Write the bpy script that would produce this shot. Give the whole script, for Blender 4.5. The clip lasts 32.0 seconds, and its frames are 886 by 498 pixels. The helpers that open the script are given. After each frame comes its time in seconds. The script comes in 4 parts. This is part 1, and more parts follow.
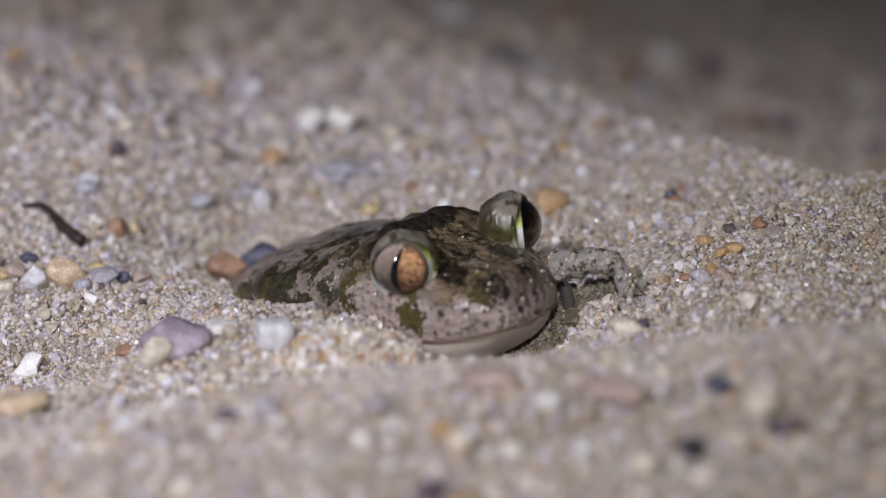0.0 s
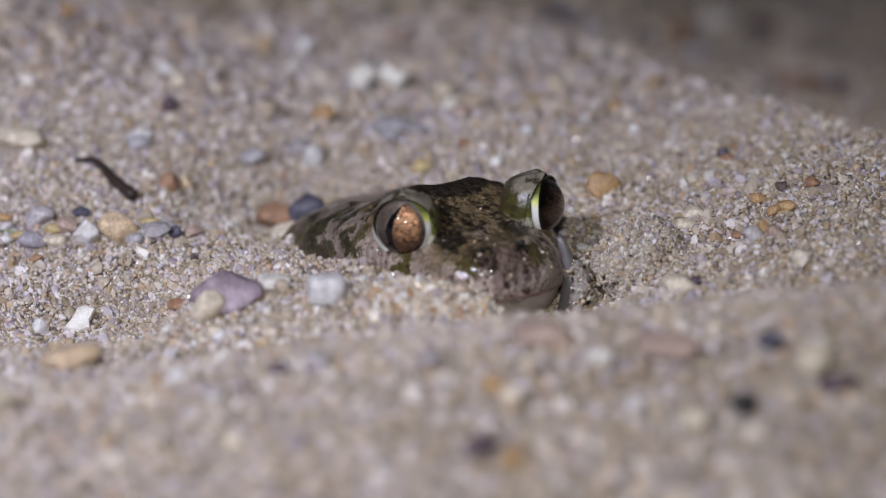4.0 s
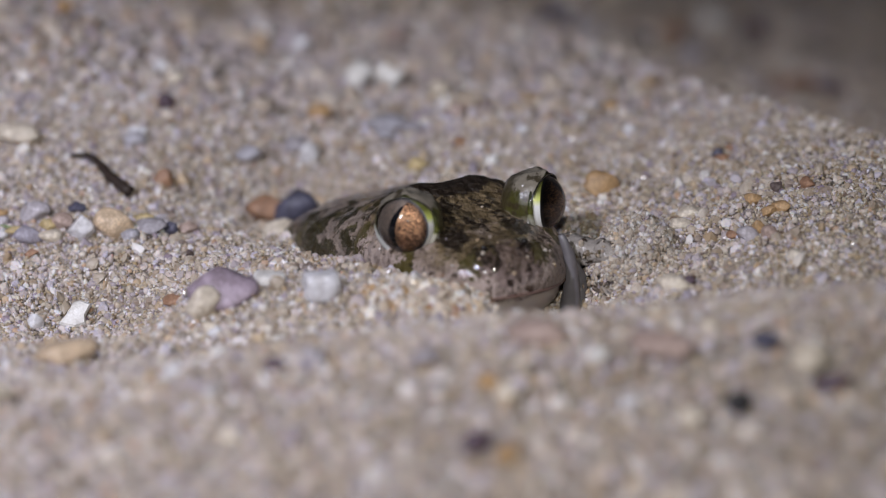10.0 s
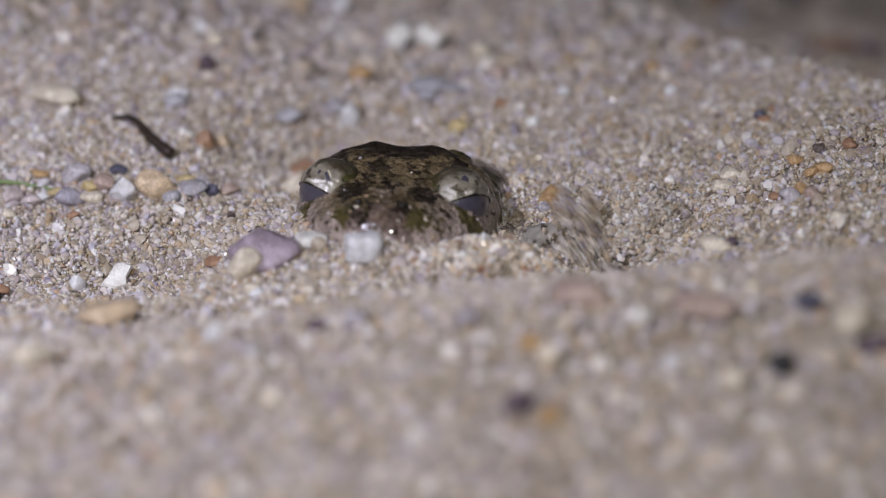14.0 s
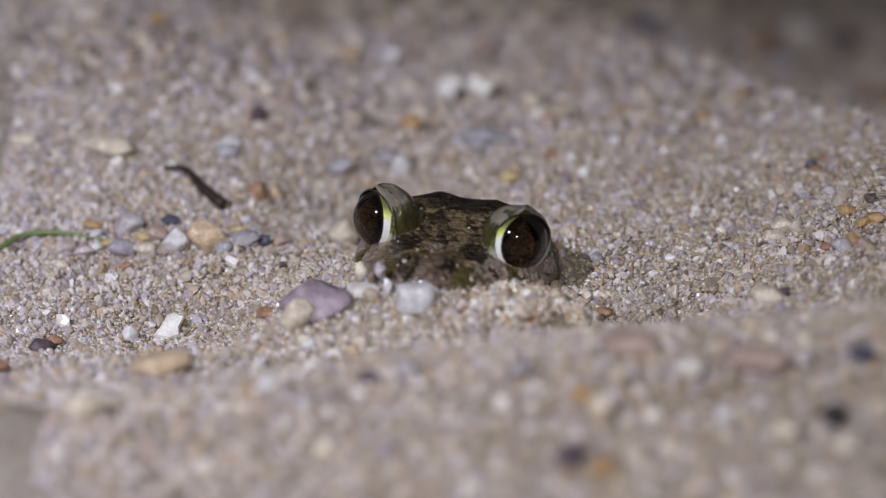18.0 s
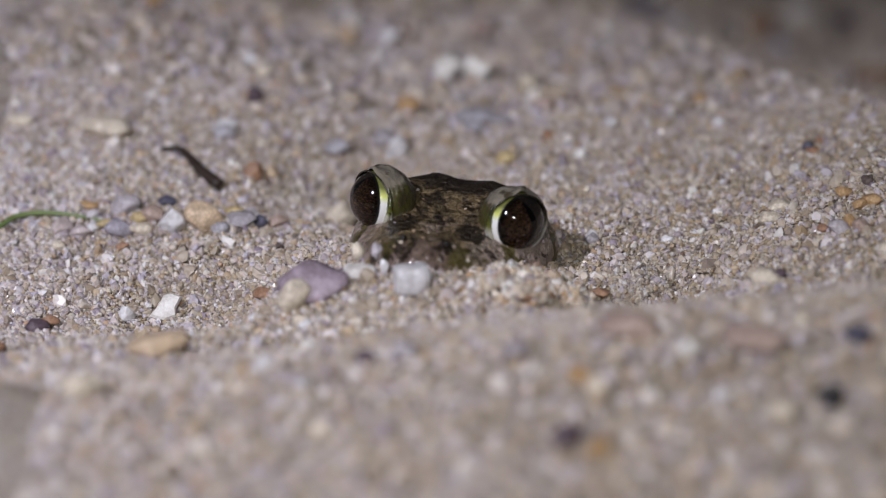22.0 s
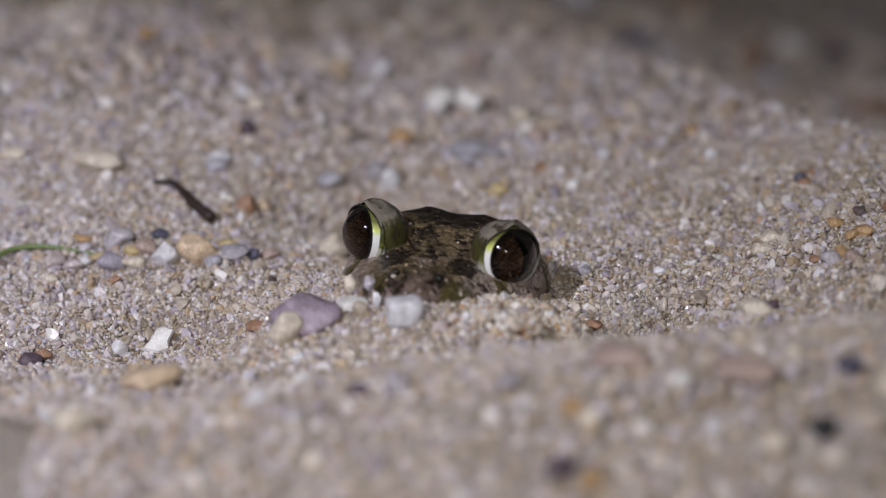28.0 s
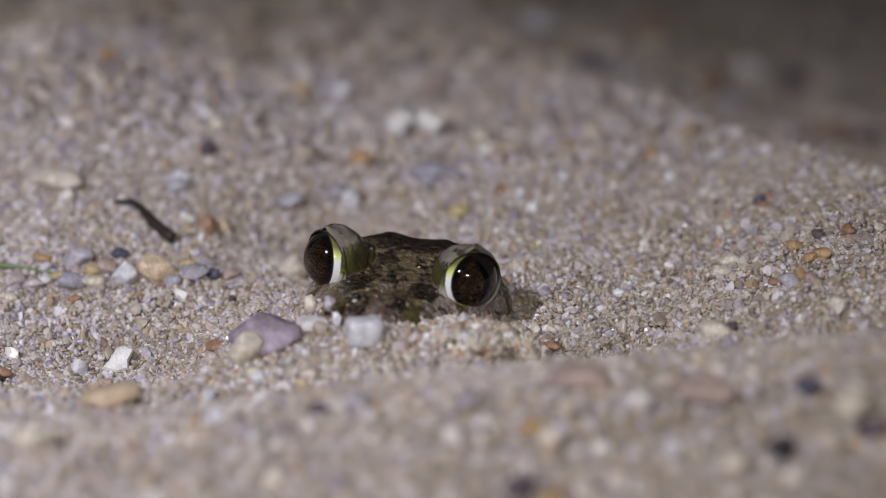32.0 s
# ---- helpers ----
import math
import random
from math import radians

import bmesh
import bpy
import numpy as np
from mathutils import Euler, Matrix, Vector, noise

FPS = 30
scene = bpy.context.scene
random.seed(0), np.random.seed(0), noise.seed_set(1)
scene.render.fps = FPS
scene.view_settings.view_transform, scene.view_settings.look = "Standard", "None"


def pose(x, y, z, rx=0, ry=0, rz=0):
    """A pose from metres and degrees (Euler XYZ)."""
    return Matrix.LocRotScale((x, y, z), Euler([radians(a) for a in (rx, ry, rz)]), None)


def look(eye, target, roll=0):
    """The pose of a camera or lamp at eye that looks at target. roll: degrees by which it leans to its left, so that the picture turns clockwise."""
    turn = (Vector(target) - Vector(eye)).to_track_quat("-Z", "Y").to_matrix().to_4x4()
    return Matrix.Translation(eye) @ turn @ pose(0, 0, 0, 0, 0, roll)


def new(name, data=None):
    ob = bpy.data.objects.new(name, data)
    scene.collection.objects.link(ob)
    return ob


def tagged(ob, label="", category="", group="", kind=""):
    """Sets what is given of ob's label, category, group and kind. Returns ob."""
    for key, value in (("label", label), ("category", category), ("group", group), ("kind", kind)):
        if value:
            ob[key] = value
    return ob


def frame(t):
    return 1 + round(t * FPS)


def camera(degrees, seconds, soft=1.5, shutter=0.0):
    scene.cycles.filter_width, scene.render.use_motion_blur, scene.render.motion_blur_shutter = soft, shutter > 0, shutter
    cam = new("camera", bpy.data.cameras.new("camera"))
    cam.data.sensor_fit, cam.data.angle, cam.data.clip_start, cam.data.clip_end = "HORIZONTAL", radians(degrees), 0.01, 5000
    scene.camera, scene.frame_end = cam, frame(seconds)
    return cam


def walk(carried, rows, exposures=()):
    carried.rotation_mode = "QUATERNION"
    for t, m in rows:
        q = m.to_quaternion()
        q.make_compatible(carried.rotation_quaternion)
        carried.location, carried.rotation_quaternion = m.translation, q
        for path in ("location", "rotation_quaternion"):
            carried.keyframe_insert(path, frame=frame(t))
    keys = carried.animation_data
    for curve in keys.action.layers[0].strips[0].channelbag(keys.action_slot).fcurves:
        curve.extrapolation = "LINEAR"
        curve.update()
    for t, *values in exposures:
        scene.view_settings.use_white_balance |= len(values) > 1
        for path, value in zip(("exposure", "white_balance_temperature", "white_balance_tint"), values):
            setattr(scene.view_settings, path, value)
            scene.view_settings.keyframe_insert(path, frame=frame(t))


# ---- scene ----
# ---------------------------------------------------------------- camera
cam = camera(18, 32.0, soft=1.0, shutter=0.4)
PATH = [
    (0, (0.00158, -0.37901, 0.15514), (0.00746, -0.00539, 0.01241), -0.634),
    (0.5, (0.00195, -0.37941, 0.15514), (0.00657, -0.00591, 0.01205), -0.603),
    (1, (0.00153, -0.37947, 0.15442), (0.00305, -0.00753, 0.00724), -0.770),
    (1.5, (0.00187, -0.37947, 0.15423), (0.00047, -0.00822, 0.00533), -0.915),
    (2, (0.00210, -0.37930, 0.15414), (0.00011, -0.00783, 0.00581), -1.013),
    (2.5, (0.00171, -0.37893, 0.15474), (0.00117, -0.00649, 0.00883), -0.904),
    (4.5, (0.00058, -0.37979, 0.15371), (-0.00052, -0.00811, 0.00587), -0.608),
    (5, (0.00050, -0.37993, 0.15414), (-0.00214, -0.00838, 0.00601), -0.728),
    (5.5, (0.00073, -0.37973, 0.15376), (-0.00213, -0.00798, 0.00613), -0.570),
    (6, (0.00067, -0.37922, 0.15373), (0.00011, -0.00842, 0.00372), -0.454),
    (6.5, (0.00099, -0.37946, 0.15492), (0.00269, -0.00949, 0.00287), -0.579),
    (7, (0.00066, -0.37980, 0.15396), (0.00375, -0.00908, 0.00378), -0.321),
    (7.5, (0.00054, -0.37971, 0.15370), (0.00383, -0.00833, 0.00516), -0.285),
    (8, (0.00052, -0.37989, 0.15383), (0.00339, -0.00826, 0.00592), -0.260),
    (8.5, (0.00032, -0.37996, 0.15360), (0.00239, -0.00853, 0.00516), -0.246),
    (9, (0.00014, -0.37991, 0.15384), (0.00097, -0.00836, 0.00568), -0.313),
    (9.5, (0.00002, -0.38003, 0.15394), (0.00041, -0.00792, 0.00720), -0.248),
    (10, (-0.00003, -0.38026, 0.15346), (0.00061, -0.00823, 0.00652), -0.189),
    (10.5, (0.00023, -0.38012, 0.15327), (-0.00009, -0.00918, 0.00358), -0.360),
    (11, (0.00071, -0.37974, 0.15375), (-0.00077, -0.00975, 0.00175), -0.558),
    (11.5, (0.00051, -0.37945, 0.15382), (-0.00081, -0.00918, 0.00249), -0.521),
    (12, (-0.00008, -0.37981, 0.15379), (-0.00103, -0.00808, 0.00607), -0.460),
    (12.5, (-0.00014, -0.38021, 0.15352), (-0.00248, -0.00770, 0.00782), -0.423),
    (13, (-0.00038, -0.38038, 0.15307), (-0.00318, -0.00806, 0.00689), -0.375),
    (13.5, (-0.00054, -0.38031, 0.15262), (-0.00439, -0.00923, 0.00335), -0.436),
    (14, (-0.00067, -0.38006, 0.15272), (-0.00535, -0.00988, 0.00126), -0.498),
    (14.5, (-0.00075, -0.37960, 0.15313), (-0.00535, -0.00889, 0.00295), -0.462),
    (16.5, (-0.00112, -0.38034, 0.15334), (-0.00868, -0.00906, 0.00471), -0.567),
    (17, (-0.00107, -0.38041, 0.15352), (-0.00917, -0.00940, 0.00424), -0.688),
    (17.5, (-0.00117, -0.38013, 0.15408), (-0.01062, -0.00860, 0.00617), -0.804),
    (18, (-0.00125, -0.38030, 0.15396), (-0.01270, -0.00793, 0.00833), -0.921),
    (18.5, (-0.00144, -0.38030, 0.15361), (-0.01368, -0.00783, 0.00830), -0.897),
    (19, (-0.00113, -0.38053, 0.15335), (-0.01401, -0.00835, 0.00735), -0.962),
    (19.5, (-0.00142, -0.38040, 0.15396), (-0.01349, -0.00805, 0.00831), -0.879),
    (20, (-0.00148, -0.38034, 0.15396), (-0.01258, -0.00718, 0.01035), -0.840),
    (20.5, (-0.00125, -0.38022, 0.15366), (-0.01198, -0.00728, 0.00945), -0.835),
    (21, (-0.00135, -0.38037, 0.15378), (-0.01158, -0.00766, 0.00892), -0.782),
    (21.5, (-0.00137, -0.38047, 0.15354), (-0.01159, -0.00824, 0.00746), -0.789),
    (22, (-0.00134, -0.38037, 0.15346), (-0.01223, -0.00881, 0.00573), -0.804),
    (22.5, (-0.00142, -0.37985, 0.15337), (-0.01190, -0.00790, 0.00661), -0.829),
    (23, (-0.00150, -0.38008, 0.15342), (-0.01116, -0.00772, 0.00761), -0.796),
    (23.5, (-0.00120, -0.38025, 0.15364), (-0.01036, -0.00763, 0.00848), -0.788),
    (24, (-0.00129, -0.38031, 0.15357), (-0.01026, -0.00818, 0.00715), -0.855),
    (24.5, (-0.00151, -0.38031, 0.15339), (-0.01106, -0.00850, 0.00619), -0.965),
    (25, (-0.00138, -0.38033, 0.15377), (-0.01071, -0.00852, 0.00654), -0.953),
    (25.5, (-0.00128, -0.38030, 0.15373), (-0.01021, -0.00779, 0.00826), -0.955),
    (26, (-0.00117, -0.38087, 0.15372), (-0.01127, -0.00766, 0.01016), -0.961),
    (26.5, (-0.00149, -0.38082, 0.15413), (-0.01198, -0.00773, 0.01027), -0.934),
    (28.5, (-0.00103, -0.38042, 0.15372), (-0.01038, -0.00712, 0.01032), -0.957),
    (29, (-0.00100, -0.38025, 0.15370), (-0.00884, -0.00606, 0.01257), -0.899),
    (29.5, (-0.00079, -0.38039, 0.15377), (-0.00798, -0.00583, 0.01359), -0.794),
    (30, (-0.00109, -0.38038, 0.15370), (-0.00665, -0.00621, 0.01240), -0.743),
    (30.5, (-0.00095, -0.38052, 0.15320), (-0.00533, -0.00662, 0.01115), -0.628),
    (31, (-0.00106, -0.38055, 0.15361), (-0.00496, -0.00676, 0.01123), -0.500),
    (31.5, (-0.00136, -0.38084, 0.15369), (-0.00493, -0.00662, 0.01246), -0.400),
    (32, (-0.00155, -0.38170, 0.15322), (-0.00543, -0.00705, 0.01314), -0.318),
]
walk(cam, [(t, look(eye, target, roll)) for t, eye, target, roll in PATH],
     exposures=[(0.0, 0.16, 6500, 10), (5.0, 0.03, 6500, 10), (13.0, -0.01, 6500, 10), (17.0, -0.03, 6570, 10), (26.0, -0.11, 6600, 10), (32.0, -0.12, 6600, 10)])
cam.data.dof.use_dof = True
cam.data.dof.focus_distance = 0.4135
cam.data.dof.aperture_fstop = 8.2

# ---------------------------------------------------------------- light: night, two small torches beside the lens
world = bpy.data.worlds.new("night")
scene.world = world
world.use_nodes = True
night = world.node_tree.nodes["Background"]
night.inputs[0].default_value = (0.55, 0.6, 0.75, 1)
night.inputs[1].default_value = 0.035


def torch(eye, target, watts, colour, degrees, size):
    lamp = bpy.data.lights.new("torch", "SPOT")
    lamp.energy, lamp.color, lamp.shadow_soft_size = watts, colour, size
    lamp.spot_size, lamp.spot_blend = radians(degrees), 1.0
    ob = new("torch", lamp)
    ob.matrix_basis = look(eye, target)
    return ob


torch((-0.310, -0.420, 0.450), (-0.106, -0.062, 0.0), 14.0, (0.925, 0.925, 1.085), 41, 0.016)
torch((-0.010, -0.470, 0.270), (-0.015, -0.045, 0.0), 3.75, (0.975, 0.945, 0.88), 44, 0.012)

# ---------------------------------------------------------------- helpers
MM = 0.001
RNG = np.random.default_rng(7)


def link(name, verts, faces, material, parent=None, smooth=True, label=""):
    """One mesh object from millimetre coordinates."""
    me = bpy.data.meshes.new(name)
    me.from_pydata([(x * MM, y * MM, z * MM) for x, y, z in verts], [], faces)
    me.materials.append(material)
    if smooth:
        me.polygons.foreach_set("use_smooth", np.ones(len(me.polygons), bool))
    me.update()
    ob = new(name, me)
    if parent:
        ob.parent = parent
    if label:
        ob["label"] = label
    return ob


def at_mm(x, y, z, rx=0, ry=0, rz=0):
    return pose(x * MM, y * MM, z * MM, rx, ry, rz)


def part(name, bm, material, parent, label=""):
    me = bpy.data.meshes.new(name)
    bmesh.ops.scale(bm, vec=(MM, MM, MM), verts=bm.verts)
    bm.to_mesh(me)
    bm.free()
    me.materials.append(material)
    me.polygons.foreach_set("use_smooth", np.ones(len(me.polygons), bool))
    ob = new(name, me)
    if parent:
        ob.parent = parent
    if label:
        ob["label"] = label
    return ob


# ---------------------------------------------------------------- materials
class Nodes:
    """A short way to write a node material."""

    def __init__(self, name):
        self.mat = bpy.data.materials.new(name)
        self.mat.use_nodes = True
        self.tree = self.mat.node_tree
        self.out = self.tree.nodes["Principled BSDF"]

    def add(self, kind, **given):
        node = self.tree.nodes.new(kind)
        for key, value in given.items():
            socket = node.inputs[key.replace("_", " ")]
            if hasattr(value, "is_output"):
                self.tree.links.new(value, socket)
            else:
                socket.default_value = value
        return node

    def join(self, a, b):
        self.tree.links.new(a, b)

    def set(self, **given):
        for key, value in given.items():
            socket = self.out.inputs[key.replace("_", " ")]
            if hasattr(value, "is_output"):
                self.tree.links.new(value, socket)
            else:
                socket.default_value = value
        return self

    def coords(self):
        return self.add("ShaderNodeTexCoord").outputs["Object"]

    def noise(self, scale, detail=4.0, rough=0.55, vector=None):
        node = self.add("ShaderNodeTexNoise", Scale=scale, Detail=detail, Roughness=rough)
        self.join(vector or self.coords(), node.inputs["Vector"])
        return node.outputs["Fac"]

    def ramp(self, fac, stops, kind="LINEAR"):
        node = self.add("ShaderNodeValToRGB")
        node.color_ramp.interpolation = kind
        els = node.color_ramp.elements
        while len(els) < len(stops):
            els.new(0.5)
        for el, (at, colour) in zip(els, stops):
            el.position, el.color = at, (*colour, 1)
        self.join(fac, node.inputs["Fac"])
        return node.outputs["Color"]

    def mix(self, fac, a, b, kind="MIX"):
        node = self.tree.nodes.new("ShaderNodeMix")
        node.data_type, node.blend_type = "RGBA", kind
        for socket, value in zip((node.inputs[0], node.inputs[6], node.inputs[7]), (fac, a, b)):
            if hasattr(value, "is_output"):
                self.join(value, socket)
            else:
                socket.default_value = value if isinstance(value, (int, float)) else (*value, 1)
        return node.outputs[2]

    def math(self, what, a, b=0.0):
        node = self.tree.nodes.new("ShaderNodeMath")
        node.operation = what
        for socket, value in zip(node.inputs, (a, b)):
            if hasattr(value, "is_output"):
                self.join(value, socket)
            else:
                socket.default_value = value
        return node.outputs[0]

    def bump(self, height, strength, distance):
        node = self.add("ShaderNodeBump", Strength=strength, Distance=distance, Height=height)
        self.join(node.outputs[0], self.out.inputs["Normal"])
        self.join(node.outputs[0], self.out.inputs["Coat Normal"])
        return self


GRAIN_STOPS = [
    (0.00, (0.450, 0.390, 0.320)), (0.18, (0.350, 0.295, 0.230)), (0.32, (0.560, 0.500, 0.430)), (0.47, (0.300, 0.250, 0.215)),
    (0.56, (0.640, 0.590, 0.530)), (0.68, (0.430, 0.330, 0.220)), (0.73, (0.360, 0.325, 0.380)), (0.82, (0.760, 0.745, 0.730)),
    (0.89, (0.140, 0.110, 0.105)), (0.915, (0.520, 0.490, 0.550)), (0.965, (0.570, 0.455, 0.320)),
]
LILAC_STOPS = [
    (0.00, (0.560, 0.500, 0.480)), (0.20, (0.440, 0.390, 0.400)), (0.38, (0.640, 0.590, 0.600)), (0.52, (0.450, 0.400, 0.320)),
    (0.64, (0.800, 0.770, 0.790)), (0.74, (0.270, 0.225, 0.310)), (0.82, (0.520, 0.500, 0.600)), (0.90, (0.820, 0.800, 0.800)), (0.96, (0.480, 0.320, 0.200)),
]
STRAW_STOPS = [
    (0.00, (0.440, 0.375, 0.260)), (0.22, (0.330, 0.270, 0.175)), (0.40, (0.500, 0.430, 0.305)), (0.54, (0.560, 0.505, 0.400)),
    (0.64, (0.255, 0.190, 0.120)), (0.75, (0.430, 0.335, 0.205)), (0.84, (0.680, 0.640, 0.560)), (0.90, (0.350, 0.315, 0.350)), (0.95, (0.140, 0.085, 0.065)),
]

DRIFT_STOPS = [
    (0.00, (0.640, 0.560, 0.470)), (0.20, (0.480, 0.400, 0.310)), (0.36, (0.820, 0.770, 0.710)), (0.48, (0.440, 0.285, 0.140)), (0.55, (0.600, 0.490, 0.350)),
    (0.68, (0.720, 0.690, 0.700)), (0.80, (0.420, 0.370, 0.400)), (0.88, (0.220, 0.140, 0.100)), (0.92, (0.860, 0.840, 0.810)), (0.97, (0.380, 0.180, 0.100)),
]


def grain_material(name, stops, common):
    n = Nodes(name)
    pick = n.add("ShaderNodeNewGeometry").outputs["Random Per Island"]
    colour = n.ramp(pick, stops, "CONSTANT")
    colour = n.mix(n.math("MULTIPLY", n.noise(1100), 0.42), colour, common)
    colour = n.mix(1.0, colour, (1.20, 1.17, 1.16), "MULTIPLY")
    rough = n.add("ShaderNodeMapRange", Value=n.math("FRACT", n.math("MULTIPLY", pick, 37.0)), To_Min=0.20, To_Max=0.58).outputs[0]
    n.set(Base_Color=colour, Roughness=rough, Transmission_Weight=0.15, IOR=1.5, Subsurface_Weight=0.6, Subsurface_Scale=0.0004, Subsurface_Radius=(1.0, 0.85, 0.7))
    return n.mat


def ground_material():
    n = Nodes("sand_ground")
    cell = n.add("ShaderNodeTexVoronoi", Scale=1300.0)
    n.join(n.coords(), cell.inputs["Vector"])
    grey = n.add("ShaderNodeSeparateColor", Color=cell.outputs["Color"]).outputs[0]
    colour = n.ramp(grey, GRAIN_STOPS, "CONSTANT")
    colour = n.mix(0.45, colour, (0.26, 0.22, 0.175))
    colour = n.mix(n.ramp(n.noise(22, 5), [(0.4, (0, 0, 0)), (0.7, (0.6, 0.6, 0.6))]), colour, (0.22, 0.185, 0.165))
    n.set(Base_Color=colour, Roughness=0.7)
    n.bump(cell.outputs["Distance"], 0.9, 0.0006)
    return n.mat


STONE_COLOURS = {
    "mauve": (0.400, 0.325, 0.395), "cream": (0.820, 0.745, 0.630), "chalk": (0.860, 0.850, 0.830), "peach": (0.760, 0.600, 0.430),
    "quartz": (0.760, 0.760, 0.800), "mist": (0.460, 0.455, 0.510), "lilac": (0.560, 0.530, 0.580), "straw": (0.640, 0.520, 0.290), "rust": (0.400, 0.235, 0.150), "plum": (0.140, 0.100, 0.130), "slate": (0.430, 0.410, 0.450), "haze": (0.420, 0.400, 0.480), "petal": (0.620, 0.540, 0.550),
    "navy": (0.110, 0.110, 0.165), "blush": (0.500, 0.385, 0.340), "orange": (0.560, 0.370, 0.195), "soot": (0.025, 0.024, 0.028),
}


def stone_material(kind):
    n = Nodes("stone_" + kind)
    r, g, b = STONE_COLOURS[kind]
    spots = n.ramp(n.noise(420, 5, 0.6), [(0.38, (r * 0.72, g * 0.70, b * 0.68)), (0.55, (r, g, b)), (0.75, (min(1, r * 1.25), min(1, g * 1.25), min(1, b * 1.25)))])
    grit = n.ramp(n.noise(2600, 3), [(0.42, (0.55, 0.52, 0.50)), (0.62, (1, 1, 1))])
    n.set(Base_Color=n.mix(0.2 if kind in ("chalk", "quartz") else 0.6, spots, n.mix(1.0, spots, grit, "MULTIPLY")), Roughness=0.28 if kind in ("quartz", "chalk", "lilac") else 0.5)
    if kind in ("quartz", "lilac", "peach", "straw", "cream"):
        n.set(Subsurface_Weight=0.4, Subsurface_Scale=0.0008, Subsurface_Radius=(1, 1, 1))
    n.bump(n.noise(1500, 5, 0.65), 0.5, 0.00025)
    return n.mat


def skin_material(name, pale, dark, cut, olive=(0.060, 0.047, 0.016), gloss=0.31, scale=1.0, lift=0.09, coat=1.0, tan=(0.150, 0.106, 0.062)):
    """Moist amphibian skin: pale ground with ragged olive and brown blotches, freckles, fine warts and a wet sheen."""
    n = Nodes(name)
    at = n.coords()
    blot = n.noise(140 * scale, 6, 0.70, at)
    xyz = n.add("ShaderNodeSeparateXYZ", Vector=at)
    crown = n.add("ShaderNodeMapRange", Value=xyz.outputs["Z"], From_Min=-0.007, From_Max=0.0005).outputs[0]
    blot = n.math("ADD", blot, n.math("MULTIPLY", crown, lift))
    blot = n.math("ADD", blot, n.math("MULTIPLY", n.math("SUBTRACT", n.noise(560, 5, 0.65, at), 0.5), 0.22))
    blot = n.math("ADD", blot, n.math("MULTIPLY", n.math("SUBTRACT", n.noise(1900, 3, 0.6, at), 0.5), 0.13))
    mask = n.ramp(blot, [(cut - 0.022, (0, 0, 0)), (cut + 0.022, (1, 1, 1))])
    hue = n.mix(n.ramp(n.noise(230 * scale, 4, 0.6, at), [(0.53, (0, 0, 0)), (0.61, (1, 1, 1))]), dark, olive)
    hue = n.mix(n.ramp(n.noise(310 * scale, 5, 0.7, at), [(0.57, (0, 0, 0)), (0.64, (1, 1, 1))]), hue, tan)
    base = n.mix(n.ramp(n.noise(330, 5, 0.65, at), [(0.35, (0, 0, 0)), (0.65, (1, 1, 1))]), [c * 0.55 for c in pale], pale)
    fleck = n.ramp(n.noise(620, 3, 0.55, at), [(0.345, (0.14, 0.10, 0.07)), (0.40, (1, 1, 1))])
    base = n.mix(1.0, base, fleck, "MULTIPLY")
    dots = n.add("ShaderNodeTexVoronoi", Scale=760.0)      # small round freckles
    n.join(at, dots.inputs["Vector"])
    some = n.math("GREATER_THAN", n.add("ShaderNodeSeparateColor", Color=dots.outputs["Color"]).outputs[0], 0.62)
    dot = n.math("MULTIPLY", n.ramp(n.math("ADD", dots.outputs["Distance"], n.math("MULTIPLY", n.noise(2500, 3, 0.6, at), 0.2)), [(0.32, (1, 1, 1)), (0.40, (0, 0, 0))]), some)
    base = n.mix(n.math("MULTIPLY", dot, 0.8), base, (0.060, 0.036, 0.022))
    grainy = n.ramp(n.noise(1300, 4, 0.65, at), [(0.56, (0, 0, 0)), (0.72, (0.3, 0.3, 0.3))])
    colour = n.mix(mask, base, n.mix(grainy, hue, [c * 0.7 for c in pale]))
    n.set(Base_Color=colour, Roughness=gloss, Specular_IOR_Level=0.3, Coat_Weight=coat, Coat_Roughness=0.18)
    warts = n.add("ShaderNodeTexVoronoi", Scale=780.0)
    n.join(at, warts.inputs["Vector"])
    n.bump(n.math("ADD", n.noise(1500, 5, 0.65, at), n.math("MULTIPLY", warts.outputs["Distance"], -1.0)), 0.9, 0.0005)
    wet = n.add("ShaderNodeBump", Strength=1.0, Distance=0.00014, Height=n.noise(1300, 2, 0.5, at))
    n.join(wet.outputs[0], n.out.inputs["Coat Normal"])
    return n.mat


